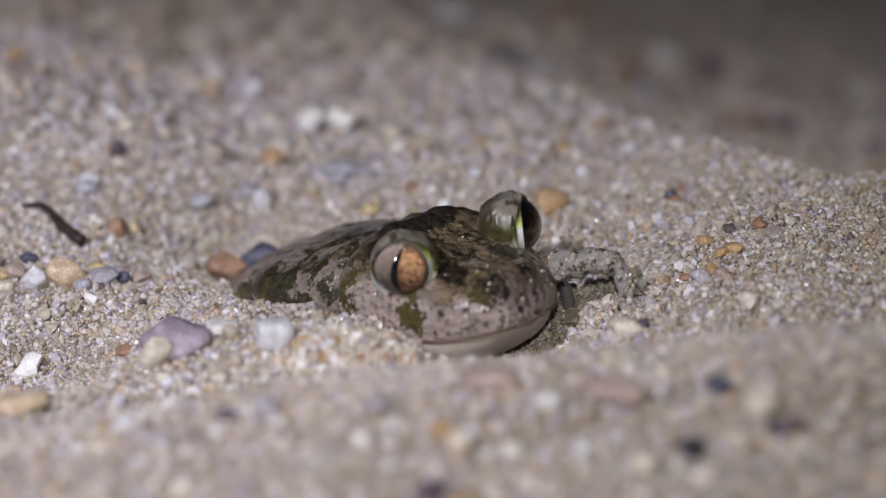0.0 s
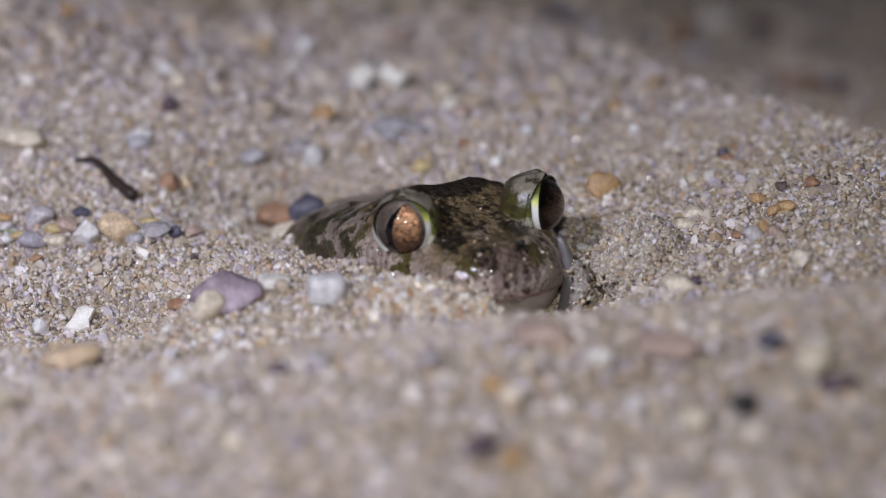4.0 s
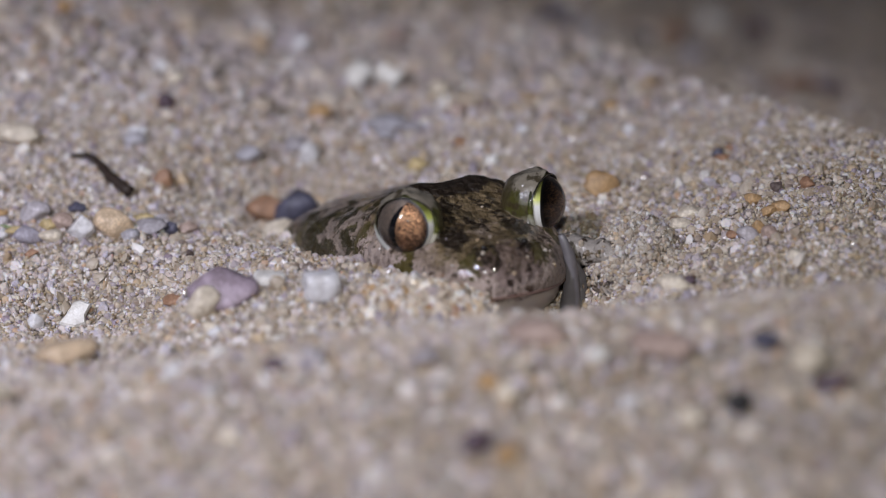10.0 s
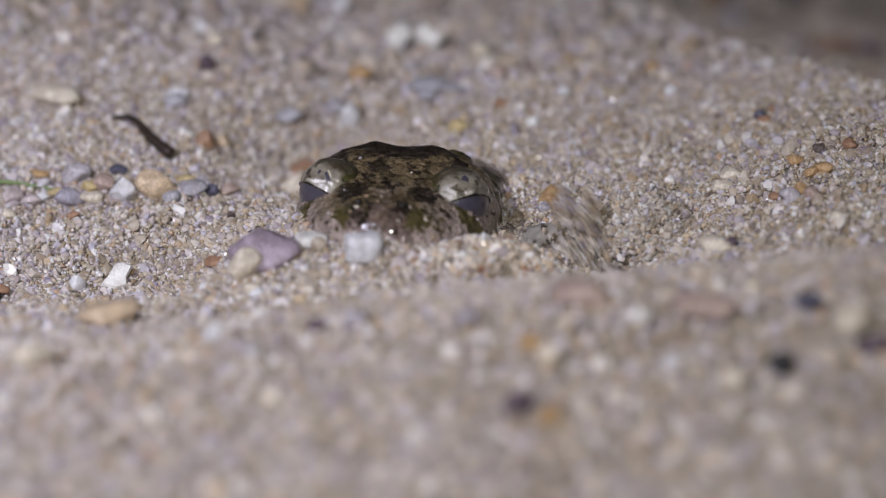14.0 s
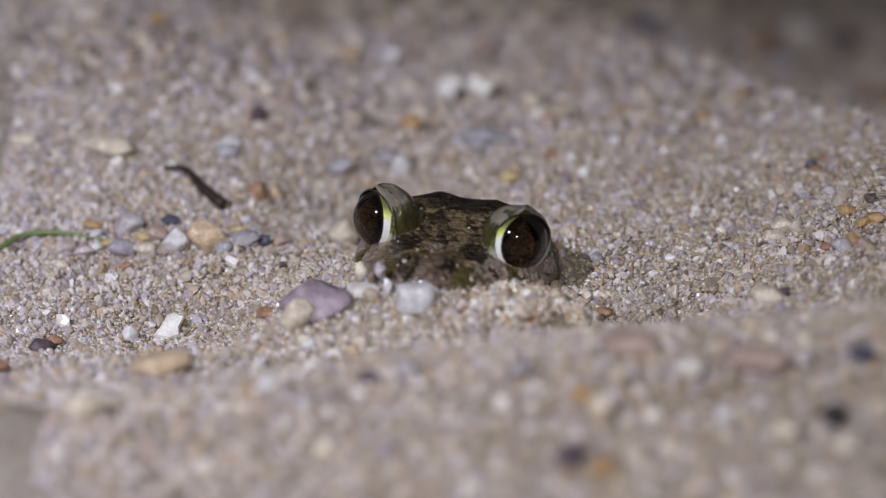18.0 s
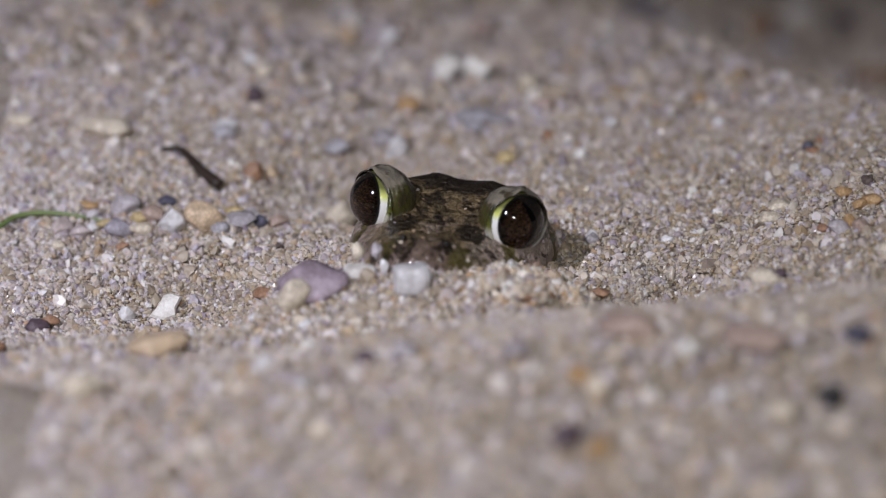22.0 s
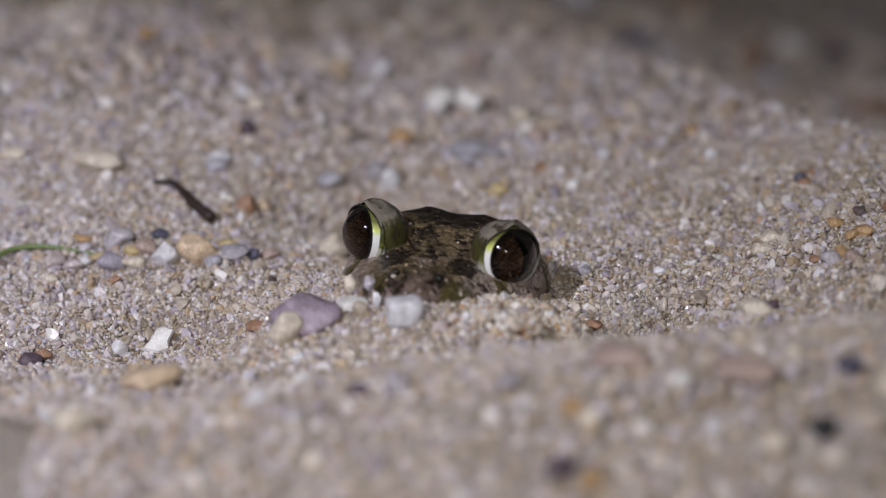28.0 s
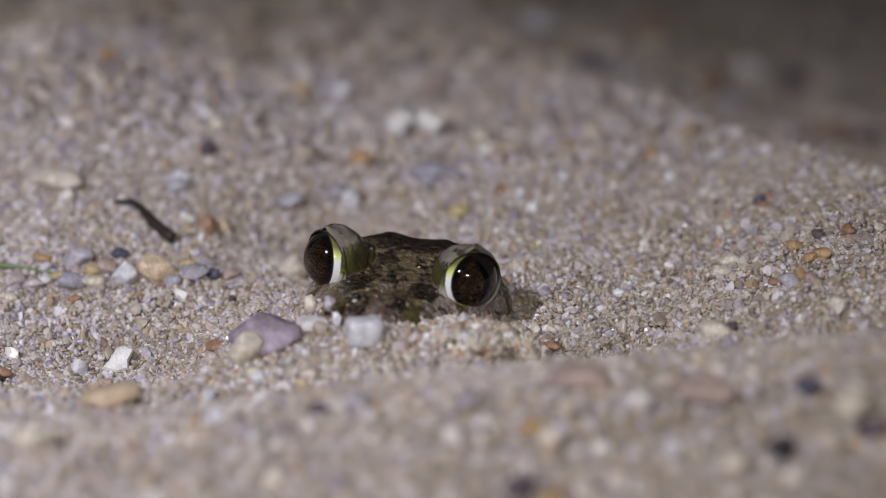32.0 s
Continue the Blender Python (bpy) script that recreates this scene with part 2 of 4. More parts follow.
def head_material():
    """Moist skin of the head: tan above, pale pinkish grey below, with dark brown and olive blotches alike on both sides, freckles, warts and a wet film."""
    n = Nodes("toad_head_skin")
    at = n.coords()

    def vector(what, a, b):
        node = n.add("ShaderNodeVectorMath")
        node.operation = what
        for socket, value in zip(node.inputs, (a, b)):
            if hasattr(value, "is_output"):
                n.join(value, socket)
            else:
                socket.default_value = value
        return node

    warped = at
    for scale, amount in ((210, 0.0030), (620, 0.0020), (1700, 0.0016), (4200, 0.0008)):
        wave = n.add("ShaderNodeTexNoise", Scale=scale, Detail=2.0)
        n.join(at, wave.inputs["Vector"])
        shift = vector("MULTIPLY", vector("SUBTRACT", wave.outputs["Color"], (0.5, 0.5, 0.5)).outputs[0], (amount * 2,) * 3)
        warped = vector("ADD", warped, shift.outputs[0]).outputs[0]
    xyz = n.add("ShaderNodeSeparateXYZ", Vector=warped)
    both = n.add("ShaderNodeCombineXYZ", X=n.math("ABSOLUTE", xyz.outputs["X"]), Y=xyz.outputs["Y"], Z=xyz.outputs["Z"]).outputs[0]

    def blobs(rows):
        value = None
        for centre, size in rows:
            gap = vector("SUBTRACT", both, tuple(c * MM for c in centre)).outputs[0]
            far = vector("LENGTH", vector("DIVIDE", gap, tuple(c * MM for c in size)).outputs[0], (0, 0, 0)).outputs["Value"]
            inside = n.math("SUBTRACT", 1.0, far)
            value = inside if value is None else n.math("MAXIMUM", value, inside)
        return n.ramp(value, [(0.05, (0, 0, 0)), (0.14, (1, 1, 1))])

    brown = blobs([((0, 9.5, 1.5), (10.5, 5.5, 4)), ((5.2, -4.8, -0.6), (2.9, 3.4, 2.4)), ((3.6, -0.6, 0.4), (1.3, 1.6, 2)), ((0, -2.4, -0.9), (1.1, 2.8, 2)), ((2.2, 2.4, 0.6), (1.5, 1.6, 2)), ((0, 16.5, 0), (12, 4, 5)), ((9.6, 5.6, 0.0), (2.6, 3.0, 3.0)),
                   ((2.9, -11.0, -1.0), (1.2, 1.7, 1.9)), ((2.6, -13.2, -3.2), (0.7, 1.6, 2.0)), ((9.5, -7.6, -4.0), (1.0, 0.8, 0.7)), ((8.2, -9.6, -5.4), (0.7, 0.6, 0.5)), ((11.2, -5.6, -5.2), (0.8, 0.7, 0.6))])
    olive = blobs([((5.2, -11.4, -2.6), (2.7, 2.4, 2.2)), ((12.6, -4.2, -5.6), (3.2, 1.9, 3.4)), ((13.6, 0.8, -7.6), (1.6, 0.7, 0.7)), ((14.4, 7.2, -4.6), (3.0, 1.7, 5.2)), ((13.8, 12.0, -3.5), (3.0, 1.6, 5.0)),
                   ((8.6, -8.2, -2.4), (1.6, 0.9, 0.8)), ((12.4, 2.8, -8.8), (1.6, 2.2, 1.0)), ((11.0, -0.6, -8.0), (1.6, 1.2, 0.8))])
    above = n.add("ShaderNodeMapRange", Value=xyz.outputs["Z"], From_Min=-0.0046, From_Max=-0.0012).outputs[0]
    along = vector("MULTIPLY", at, (1.0, 0.27, 1.0)).outputs[0]
    cloud = n.ramp(n.noise(420, 7, 0.74, along), [(0.38, (0, 0, 0)), (0.62, (1, 1, 1))])
    pale = n.mix(cloud, (0.310, 0.242, 0.212), (0.490, 0.398, 0.355))
    tan = n.mix(cloud, (0.098, 0.068, 0.033), (0.245, 0.180, 0.096))
    base = n.mix(above, pale, tan)
    base = n.mix(n.math("MULTIPLY", blobs([((0, -13.2, -2.6), (6.2, 3.8, 3.8))]), 0.65), base, n.mix(cloud, (0.085, 0.055, 0.052), (0.250, 0.175, 0.160)))
    fleck = n.ramp(n.noise(620, 3, 0.55, at), [(0.345, (0.14, 0.10, 0.07)), (0.40, (1, 1, 1))])
    base = n.mix(1.0, base, fleck, "MULTIPLY")
    dots = n.add("ShaderNodeTexVoronoi", Scale=640.0)       # small ragged freckles
    n.join(warped, dots.inputs["Vector"])
    some = n.math("GREATER_THAN", n.add("ShaderNodeSeparateColor", Color=dots.outputs["Color"]).outputs[0], 0.60)
    base = n.mix(n.math("MULTIPLY", n.math("MULTIPLY", n.ramp(dots.outputs["Distance"], [(0.26, (1, 1, 1)), (0.34, (0, 0, 0))]), some), 0.85), base, (0.050, 0.030, 0.018))
    ragged = n.math("MULTIPLY", n.ramp(n.noise(360, 5, 0.62, along), [(0.53, (0, 0, 0)), (0.57, (1, 1, 1))]), above)
    base = n.mix(n.math("MULTIPLY", ragged, 0.8), base, (0.040, 0.030, 0.014))
    grainy = n.ramp(n.noise(1300, 4, 0.65, at), [(0.50, (0, 0, 0)), (0.72, (0.35, 0.35, 0.35))])
    colour = n.mix(olive, base, n.mix(grainy, (0.078, 0.062, 0.016), (0.220, 0.170, 0.090)))
    colour = n.mix(brown, colour, n.mix(grainy, (0.019, 0.012, 0.007), (0.120, 0.084, 0.046)))
    n.set(Base_Color=colour, Roughness=0.36, Specular_IOR_Level=0.3, Coat_Roughness=0.09)
    warts = n.add("ShaderNodeTexVoronoi", Scale=780.0)
    n.join(at, warts.inputs["Vector"])
    n.bump(n.math("ADD", n.noise(1500, 5, 0.65, at), n.math("MULTIPLY", warts.outputs["Distance"], -1.0)), 1.0, 0.0007)
    beads = n.add("ShaderNodeTexVoronoi", Scale=1100.0)     # wet warts, each a small dome
    n.join(at, beads.inputs["Vector"])
    dome = n.math("SUBTRACT", n.math("MULTIPLY", n.noise(500, 2, 0.5, at), 0.5), n.math("POWER", beads.outputs["Distance"], 2.0))
    wet = n.add("ShaderNodeBump", Strength=1.0, Distance=0.00010, Height=dome)
    damp = blobs([((0, -12.5, -2.8), (8.5, 5.0, 5.0)), ((6.8, -4.5, -2.0), (2.2, 2.2, 2.2))])
    n.set(Coat_Weight=n.math("ADD", n.math("MULTIPLY", damp, 0.65), 0.35))
    n.join(wet.outputs[0], n.out.inputs["Coat Normal"])
    return n.mat


def lid_material(side):
    """Eyelid: pale grey-beige fold above and behind, olive green towards the nose, whitish below, with dark spots."""
    n = Nodes("lid_skin")
    at = n.coords()
    xyz = n.add("ShaderNodeSeparateXYZ", Vector=at)
    wave = n.math("MULTIPLY", n.math("SUBTRACT", n.noise(420, 5, 0.65, at), 0.5), 0.0040)
    nose = n.math("ADD", n.math("MULTIPLY", xyz.outputs["X"], -side), wave)
    up = n.math("ADD", xyz.outputs["Z"], wave)
    cloud = n.noise(700, 5, 0.6, at)
    pale = n.mix(cloud, (0.125, 0.108, 0.082), (0.300, 0.268, 0.215))
    green = n.mix(cloud, (0.020, 0.020, 0.005), (0.098, 0.092, 0.022))
    zone = n.math("MULTIPLY", n.ramp(n.math("MULTIPLY", nose, 100.0), [(0.24, (0, 0, 0)), (0.30, (1, 1, 1))]),
                  n.math("MULTIPLY", n.ramp(n.math("ADD", n.math("MULTIPLY", up, 100.0), 0.5), [(0.38, (0, 0, 0)), (0.46, (1, 1, 1))]), n.ramp(n.math("ADD", n.math("MULTIPLY", up, 100.0), 0.5), [(0.76, (1, 1, 1)), (0.82, (0, 0, 0))])))
    spots = n.ramp(n.noise(420, 4, 0.6, at), [(0.535, (0, 0, 0)), (0.575, (1, 1, 1))])
    rear = n.ramp(n.math("ADD", n.math("MULTIPLY", xyz.outputs["Y"], 100.0), n.math("MULTIPLY", wave, 100.0)), [(0.17, (0, 0, 0)), (0.26, (1, 1, 1))])
    below = n.ramp(n.math("ADD", n.math("MULTIPLY", up, 100.0), 0.5), [(0.24, (1, 1, 1)), (0.40, (0, 0, 0))])
    colour = n.mix(below, pale, n.mix(cloud, (0.330, 0.300, 0.270), (0.560, 0.530, 0.500)))
    colour = n.mix(zone, colour, green)
    colour = n.mix(n.math("MAXIMUM", n.math("MULTIPLY", spots, 0.9), n.math("MULTIPLY", rear, 0.8)), colour, (0.040, 0.030, 0.014))
    n.set(Base_Color=colour, Roughness=0.30, Coat_Weight=1.0, Coat_Roughness=0.15)
    n.bump(n.noise(1300, 4, 0.6, at), 0.5, 0.0003)
    wet = n.add("ShaderNodeBump", Strength=1.0, Distance=0.00036, Height=n.noise(1100, 2, 0.5, at))
    n.join(wet.outputs[0], n.out.inputs["Coat Normal"])
    return n.mat


def membrane_material():
    """Blue-grey inner eyelid with a pale free edge."""
    n = Nodes("membrane")
    at = n.coords()
    unit = n.add("ShaderNodeVectorMath")
    unit.operation = "NORMALIZE"
    n.join(at, unit.inputs[0])
    edge = n.ramp(n.math("MULTIPLY", n.add("ShaderNodeSeparateXYZ", Vector=unit.outputs[0]).outputs["Y"], -1.0), [(0.44, (1, 1, 1)), (0.48, (0, 0, 0))])
    n.set(Base_Color=n.mix(edge, n.mix(n.noise(600, 4), (0.034, 0.031, 0.056), (0.085, 0.074, 0.092)), (0.52, 0.48, 0.36)), Roughness=0.30, Coat_Weight=0.6, Coat_Roughness=0.05)
    n.bump(n.noise(1200, 4), 0.5, 0.0002)
    return n.mat


def plain_material(name, colour, rough, other=None, scale=900.0, bump=0.3, coat=0.0):
    n = Nodes(name)
    n.set(Base_Color=n.mix(n.noise(scale, 4), colour, other or [c * 0.6 for c in colour]), Roughness=rough, Coat_Weight=coat, Coat_Roughness=0.05)
    n.bump(n.noise(scale * 2, 4), bump, 0.0002)
    return n.mat


def iris_material(side):
    """Coppery iris with dark veins and an upright slit pupil on the eye's own axis (local -Y), a dark edge, and white beyond it."""
    n = Nodes("iris")
    at = n.coords()
    unit = n.add("ShaderNodeVectorMath")
    unit.operation = "NORMALIZE"
    n.join(at, unit.inputs[0])
    xyz = n.add("ShaderNodeSeparateXYZ", Vector=unit.outputs[0])
    ahead = n.math("MULTIPLY", xyz.outputs["Y"], -1.0)
    vein = n.add("ShaderNodeMapping", Vector=at)
    vein.inputs["Scale"].default_value = (0.8, 0.8, 2.6)
    veins = n.noise(2300, 6, 0.75, vein.outputs[0])
    copper = n.ramp(veins, [(0.42, (0.016, 0.009, 0.006)), (0.52, (0.170, 0.090, 0.046)), (0.65, (0.52, 0.29, 0.145))])
    inner = n.ramp(ahead, [(0.50, (0, 0, 0)), (0.72, (1, 1, 1))])
    copper = n.mix(inner, n.mix(1.0, copper, (0.10, 0.10, 0.115), "MULTIPLY"), copper)
    nose = n.math("MULTIPLY", xyz.outputs["X"], -side)
    bow = n.math("SUBTRACT", n.math("MULTIPLY", n.math("POWER", xyz.outputs["Z"], 2.0), 0.36), 0.08)       # the slit bows backwards
    off = n.math("SUBTRACT", nose, bow)
    behind = n.ramp(n.math("ADD", off, 0.5), [(0.485, (1, 1, 1)), (0.50, (0, 0, 0))])
    copper = n.mix(behind, copper, n.mix(0.85, copper, n.mix(veins, (0.022, 0.020, 0.018), (0.150, 0.128, 0.108))))
    low = n.ramp(n.math("ADD", n.math("MULTIPLY", xyz.outputs["Z"], 0.5), 0.5), [(0.32, (0.5, 0.45, 0.45)), (0.5, (1, 1, 1))])
    copper = n.mix(1.0, copper, low, "MULTIPLY")
    slit = n.math("ADD", n.math("POWER", n.math("MULTIPLY", off, 8.0), 2.0), n.math("POWER", n.math("MULTIPLY", xyz.outputs["Z"], 1.25), 2.0))
    colour = n.mix(n.ramp(slit, [(0.80, (1, 1, 1)), (0.95, (0, 0, 0))]), copper, (0.004, 0.004, 0.005))
    rim = n.ramp(ahead, [(0.46, (1, 1, 1)), (0.53, (0, 0, 0))])
    colour = n.mix(rim, colour, (0.006, 0.005, 0.005))
    white = n.ramp(ahead, [(0.415, (1, 1, 1)), (0.435, (0, 0, 0))])
    tint = n.ramp(n.math("ADD", n.math("MULTIPLY", xyz.outputs["Z"], 0.5), 0.5), [(0.60, (0.86, 0.87, 0.86)), (0.70, (0.62, 0.68, 0.16)), (0.82, (0.14, 0.15, 0.035))])
    colour = n.mix(white, colour, tint)
    n.set(Base_Color=colour, Metallic=n.math("MULTIPLY", n.math("SUBTRACT", 1.0, rim), 0.97), Roughness=0.34, Coat_Weight=1.0, Coat_Roughness=0.06)
    axis = n.add("ShaderNodeVectorTransform", Vector=(0.0, -0.945, 0.327))     # the iris is a flat disc behind the round cornea, facing up a little
    axis.vector_type, axis.convert_from, axis.convert_to = "NORMAL", "OBJECT", "WORLD"
    flat = n.tree.nodes.new("ShaderNodeMix")
    flat.data_type = "VECTOR"
    n.join(n.math("MULTIPLY", n.math("SUBTRACT", 1.0, white), 0.88), flat.inputs[0])
    n.join(n.add("ShaderNodeNewGeometry").outputs["Normal"], flat.inputs[4])
    n.join(axis.outputs[0], flat.inputs[5])
    relief = n.add("ShaderNodeBump", Strength=0.22, Distance=0.0002, Height=veins, Normal=flat.outputs[1])
    n.join(relief.outputs[0], n.out.inputs["Normal"])
    return n.mat


def corner_material():
    """Wet fleshy corner of the eye: olive green above, pale below."""
    n = Nodes("eye_corner")
    at = n.coords()
    up = n.math("ADD", n.add("ShaderNodeSeparateXYZ", Vector=at).outputs["Z"], n.math("MULTIPLY", n.math("SUBTRACT", n.noise(600, 4, 0.6, at), 0.5), 0.003))
    colour = n.ramp(n.add("ShaderNodeMapRange", Value=up, From_Min=-0.004, From_Max=0.004).outputs[0],
                    [(0.36, (0.42, 0.41, 0.34)), (0.50, (0.14, 0.15, 0.03)), (0.62, (0.050, 0.056, 0.010)), (0.85, (0.022, 0.024, 0.007))])
    n.set(Base_Color=colour, Roughness=0.2, Coat_Weight=1.0, Coat_Roughness=0.03)
    n.bump(n.noise(1500, 3, 0.55, at), 0.9, 0.0003)
    return n.mat


def rim_material():
    """Edge of the eyelid: dark above, pale bluish grey below."""
    n = Nodes("lid_rim")
    at = n.coords()
    up = n.add("ShaderNodeSeparateXYZ", Vector=at).outputs["Z"]
    colour = n.ramp(n.add("ShaderNodeMapRange", Value=up, From_Min=-0.003, From_Max=0.003).outputs[0], [(0.30, (0.50, 0.50, 0.49)), (0.55, (0.16, 0.15, 0.07)), (0.75, (0.020, 0.016, 0.012))])
    n.set(Base_Color=n.mix(n.noise(900, 4), colour, n.mix(0.5, colour, (0.05, 0.05, 0.03))), Roughness=0.25, Coat_Weight=0.5, Coat_Roughness=0.05)
    n.bump(n.noise(1500, 4), 0.3, 0.0002)
    return n.mat


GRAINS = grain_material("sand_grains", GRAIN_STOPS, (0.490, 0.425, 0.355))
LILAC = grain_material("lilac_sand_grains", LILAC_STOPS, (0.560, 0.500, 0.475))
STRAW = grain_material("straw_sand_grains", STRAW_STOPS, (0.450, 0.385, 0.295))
WET = grain_material("wet_sand_grains", DRIFT_STOPS, (0.580, 0.500, 0.420))
SAND = ground_material()
STONE = {kind: stone_material(kind) for kind in STONE_COLOURS}
SKIN = head_material()
BACK = skin_material("toad_back_skin", (0.320, 0.255, 0.215), (0.030, 0.024, 0.009), 0.500, (0.075, 0.062, 0.016), scale=1.15, lift=0.03)
LEG = skin_material("toad_leg_skin", (0.390, 0.355, 0.325), (0.060, 0.055, 0.018), 0.610, lift=0.0, gloss=0.4, coat=0.25)
JAW = plain_material("throat_skin", (0.560, 0.500, 0.440), 0.33, (0.40, 0.33, 0.28), 260.0, 0.35, 0.2)
LIP = plain_material("lip", (0.120, 0.065, 0.055), 0.35, (0.24, 0.15, 0.12), 500.0)
IRIS = {side: iris_material(side) for side in (-1, 1)}
LID = {side: lid_material(side) for side in (-1, 1)}
RIM = rim_material()
CORNER = corner_material()
MEMBRANE = membrane_material()
FOLD = plain_material("throat_fold_skin", (0.200, 0.190, 0.205), 0.4, (0.100, 0.092, 0.098), 420.0, 0.5, 0.2)
NOSTRIL = plain_material("nostril", (0.012, 0.009, 0.008), 0.4)
TWIG = plain_material("twig_bark", (0.045, 0.028, 0.020), 0.6, (0.016, 0.010, 0.008), 500.0, 0.8)
GRASS = plain_material("grass_blade", (0.130, 0.200, 0.060), 0.45, (0.20, 0.26, 0.10), 300.0)

# ---------------------------------------------------------------- ground
def bell(v, c, w):
    return np.exp(-((v - c) / w) ** 2)


def ramp(v, a, b):
    s = np.clip((v - a) / (b - a), 0, 1)
    return s * s * (3 - 2 * s)


def height(x, y):
    """The sand's height in millimetres at x, y in millimetres: a hollow behind a low bank, a rise beside it, and a drop beyond."""
    x, y = np.asarray(x, float), np.asarray(y, float)
    crest = -43 - 9 * ramp(-x, -20, 55)
    tall = 9.4 - 4.0 * ramp(-x, -5, 50) + 2.2 * ramp(x, 20, 60)
    near_side = np.clip(crest - 4 - y, 0, 85)
    z = tall * (1 - ramp(y, crest - 2, crest + 27)) - 0.22 * near_side ** 2 / (near_side + 6)
    back = -4 + 7 * ramp(-x, 8, 24)
    z = z + 3.5 * ramp(y, -26, -14) * (1 - ramp(y, back - 3, back + 6)) * ramp(x, -50, -32) * (1 - ramp(x, -13, 11))
    z = z + 7.5 * ramp(x, 26, 60) * bell(y, 20, 42)
    z = z - 7.0 * bell(x, 20, 8) * bell(y, -3, 11) - 3.6 * bell(x, 9, 8) * bell(y, -8, 8) - 2.8 * bell(x, -20, 7) * bell(y, 12, 9) - 3.0 * bell(x, 6, 6) * bell(y, 6, 7)
    z = z + 15.0 * ramp(-x, 5, 80) * ramp(y, 8, 80) - 6.0 * ramp(-x, 22, 45) * bell(y, -6, 14) - 9.0 * bell(x, -24, 14) * bell(y, 37, 14) + 2.5 * bell(x, 5, 60) * bell(y, 62, 26)
    edge = np.interp(x, [-130, -90, -64, -48, -38, -28, -13, 1, 12, 22, 30, 38, 46, 53, 58, 64, 100], [96, 97, 101, 101, 102, 124, 138, 152, 136, 120, 107, 92, 77, 62, 49, 40, 22]) + 2.5 * np.sin(x / 4.3) + 1.5 * np.sin(x / 1.9 + 1)
    z = z + 0.04 * x * bell(x, 0, 120) * bell(y, 0, 110)
    z = z - (5 + 4 * ramp(x, -10, 15)) * ramp(y, edge - 2, edge + 12) - (0.09 + 0.06 * ramp(x, -10, 20)) * np.clip(y - edge - 4, 0, 170) - 8 * ramp(y, edge + 150, edge + 600)
    near = bell(x, 0, 260) * bell(y, 30, 300)
    z = z + near * (0.7 * np.sin(x / 7.1 + 0.5 * np.sin(y / 9.0)) * np.sin(y / 8.3 + 1.3) + 0.45 * np.sin(x / 3.1 + y / 4.7) * np.sin(y / 3.7 - x / 5.2))
    return z


def stretched(lo, hi, step, far):
    """Even steps from lo to hi, then longer and longer ones out to far on both sides."""
    mid = np.arange(lo, hi + step / 2, step)
    out, d = [], step
    while not out or sum(out) < far:
        d *= 1.35
        out.append(d)
    tail = np.cumsum(out)
    return np.concatenate([(lo - tail)[::-1], mid, hi + tail])


def grid(name, xs, ys, z, material):
    gx, gy = np.meshgrid(xs, ys)
    co = np.stack([gx, gy, z(gx, gy)], -1).reshape(-1, 3) * MM
    w, h = len(xs), len(ys)
    a = (np.arange(h - 1)[:, None] * w + np.arange(w - 1)).ravel()
    return fast_mesh(name, co, np.stack([a, a + 1, a + w + 1, a + w], 1), material, True)


def fast_mesh(name, co, faces, material, smooth):
    me = bpy.data.meshes.new(name)
    n, k = faces.shape
    me.vertices.add(len(co))
    me.vertices.foreach_set("co", np.ascontiguousarray(co, np.float32).ravel())
    me.loops.add(n * k)
    me.loops.foreach_set("vertex_index", faces.astype(np.int32).ravel())
    me.polygons.add(n)
    me.polygons.foreach_set("loop_start", np.arange(0, n * k, k, dtype=np.int32))
    me.polygons.foreach_set("use_smooth", np.full(n, smooth))
    me.materials.append(material)
    me.update(calc_edges=True)
    me.validate()
    return new(name, me)


ground = grid("ground", stretched(-130, 130, 1.3, 300000), stretched(-170, 300, 1.3, 300000), height, SAND)
tagged(ground, "damp grey-brown sand with a shallow hollow and a low bank", "sand", kind="structure")


def ico(level):
    bm = bmesh.new()
    bmesh.ops.create_icosphere(bm, subdivisions=level, radius=1.0)
    bm.verts.ensure_lookup_table()
    v = np.array([q.co[:] for q in bm.verts])
    f = np.array([[q.index for q in face.verts] for face in bm.faces])
    bm.free()
    return v, f


def turns(n):
    q = RNG.normal(size=(n, 4))
    q /= np.linalg.norm(q, axis=1)[:, None]
    w, x, y, z = q.T
    return np.stack([1 - 2 * (y * y + z * z), 2 * (x * y - z * w), 2 * (x * z + y * w), 2 * (x * y + z * w), 1 - 2 * (x * x + z * z),
                     2 * (y * z - x * w), 2 * (x * z - y * w), 2 * (y * z + x * w), 1 - 2 * (x * x + y * y)], -1).reshape(-1, 3, 3)


def grains(name, at, size, level=1, smooth=False, material=None):
    """Many loose angular grains as one mesh; at and size in millimetres."""
    v, f = ico(level)
    n = len(at)
    shape = v[None] * (1 + RNG.uniform(-0.28, 0.28, (n, len(v), 1)))
    shape = shape * RNG.uniform(0.50, 1.35, (n, 1, 3)) * np.asarray(size)[:, None, None]
    co = np.einsum("nij,nvj->nvi", turns(n), shape) + at[:, None]
    faces = f[None] + (np.arange(n) * len(v))[:, None, None]
    return fast_mesh(name, co.reshape(-1, 3) * MM, faces.reshape(-1, 3), material or GRAINS, smooth)


def crumbs(x, y):
    """Small uneven heaps in which the loose grains lie."""
    a = np.sin(x / 1.9 + 1.3 * np.sin(y / 2.7)) * np.sin(y / 2.1 + 1.1 * np.sin(x / 3.3))
    return 0.55 * np.maximum(0, a) + 0.5 * np.maximum(0, np.sin(x / 4.7 + 2) * np.sin(y / 5.9 + x / 11))


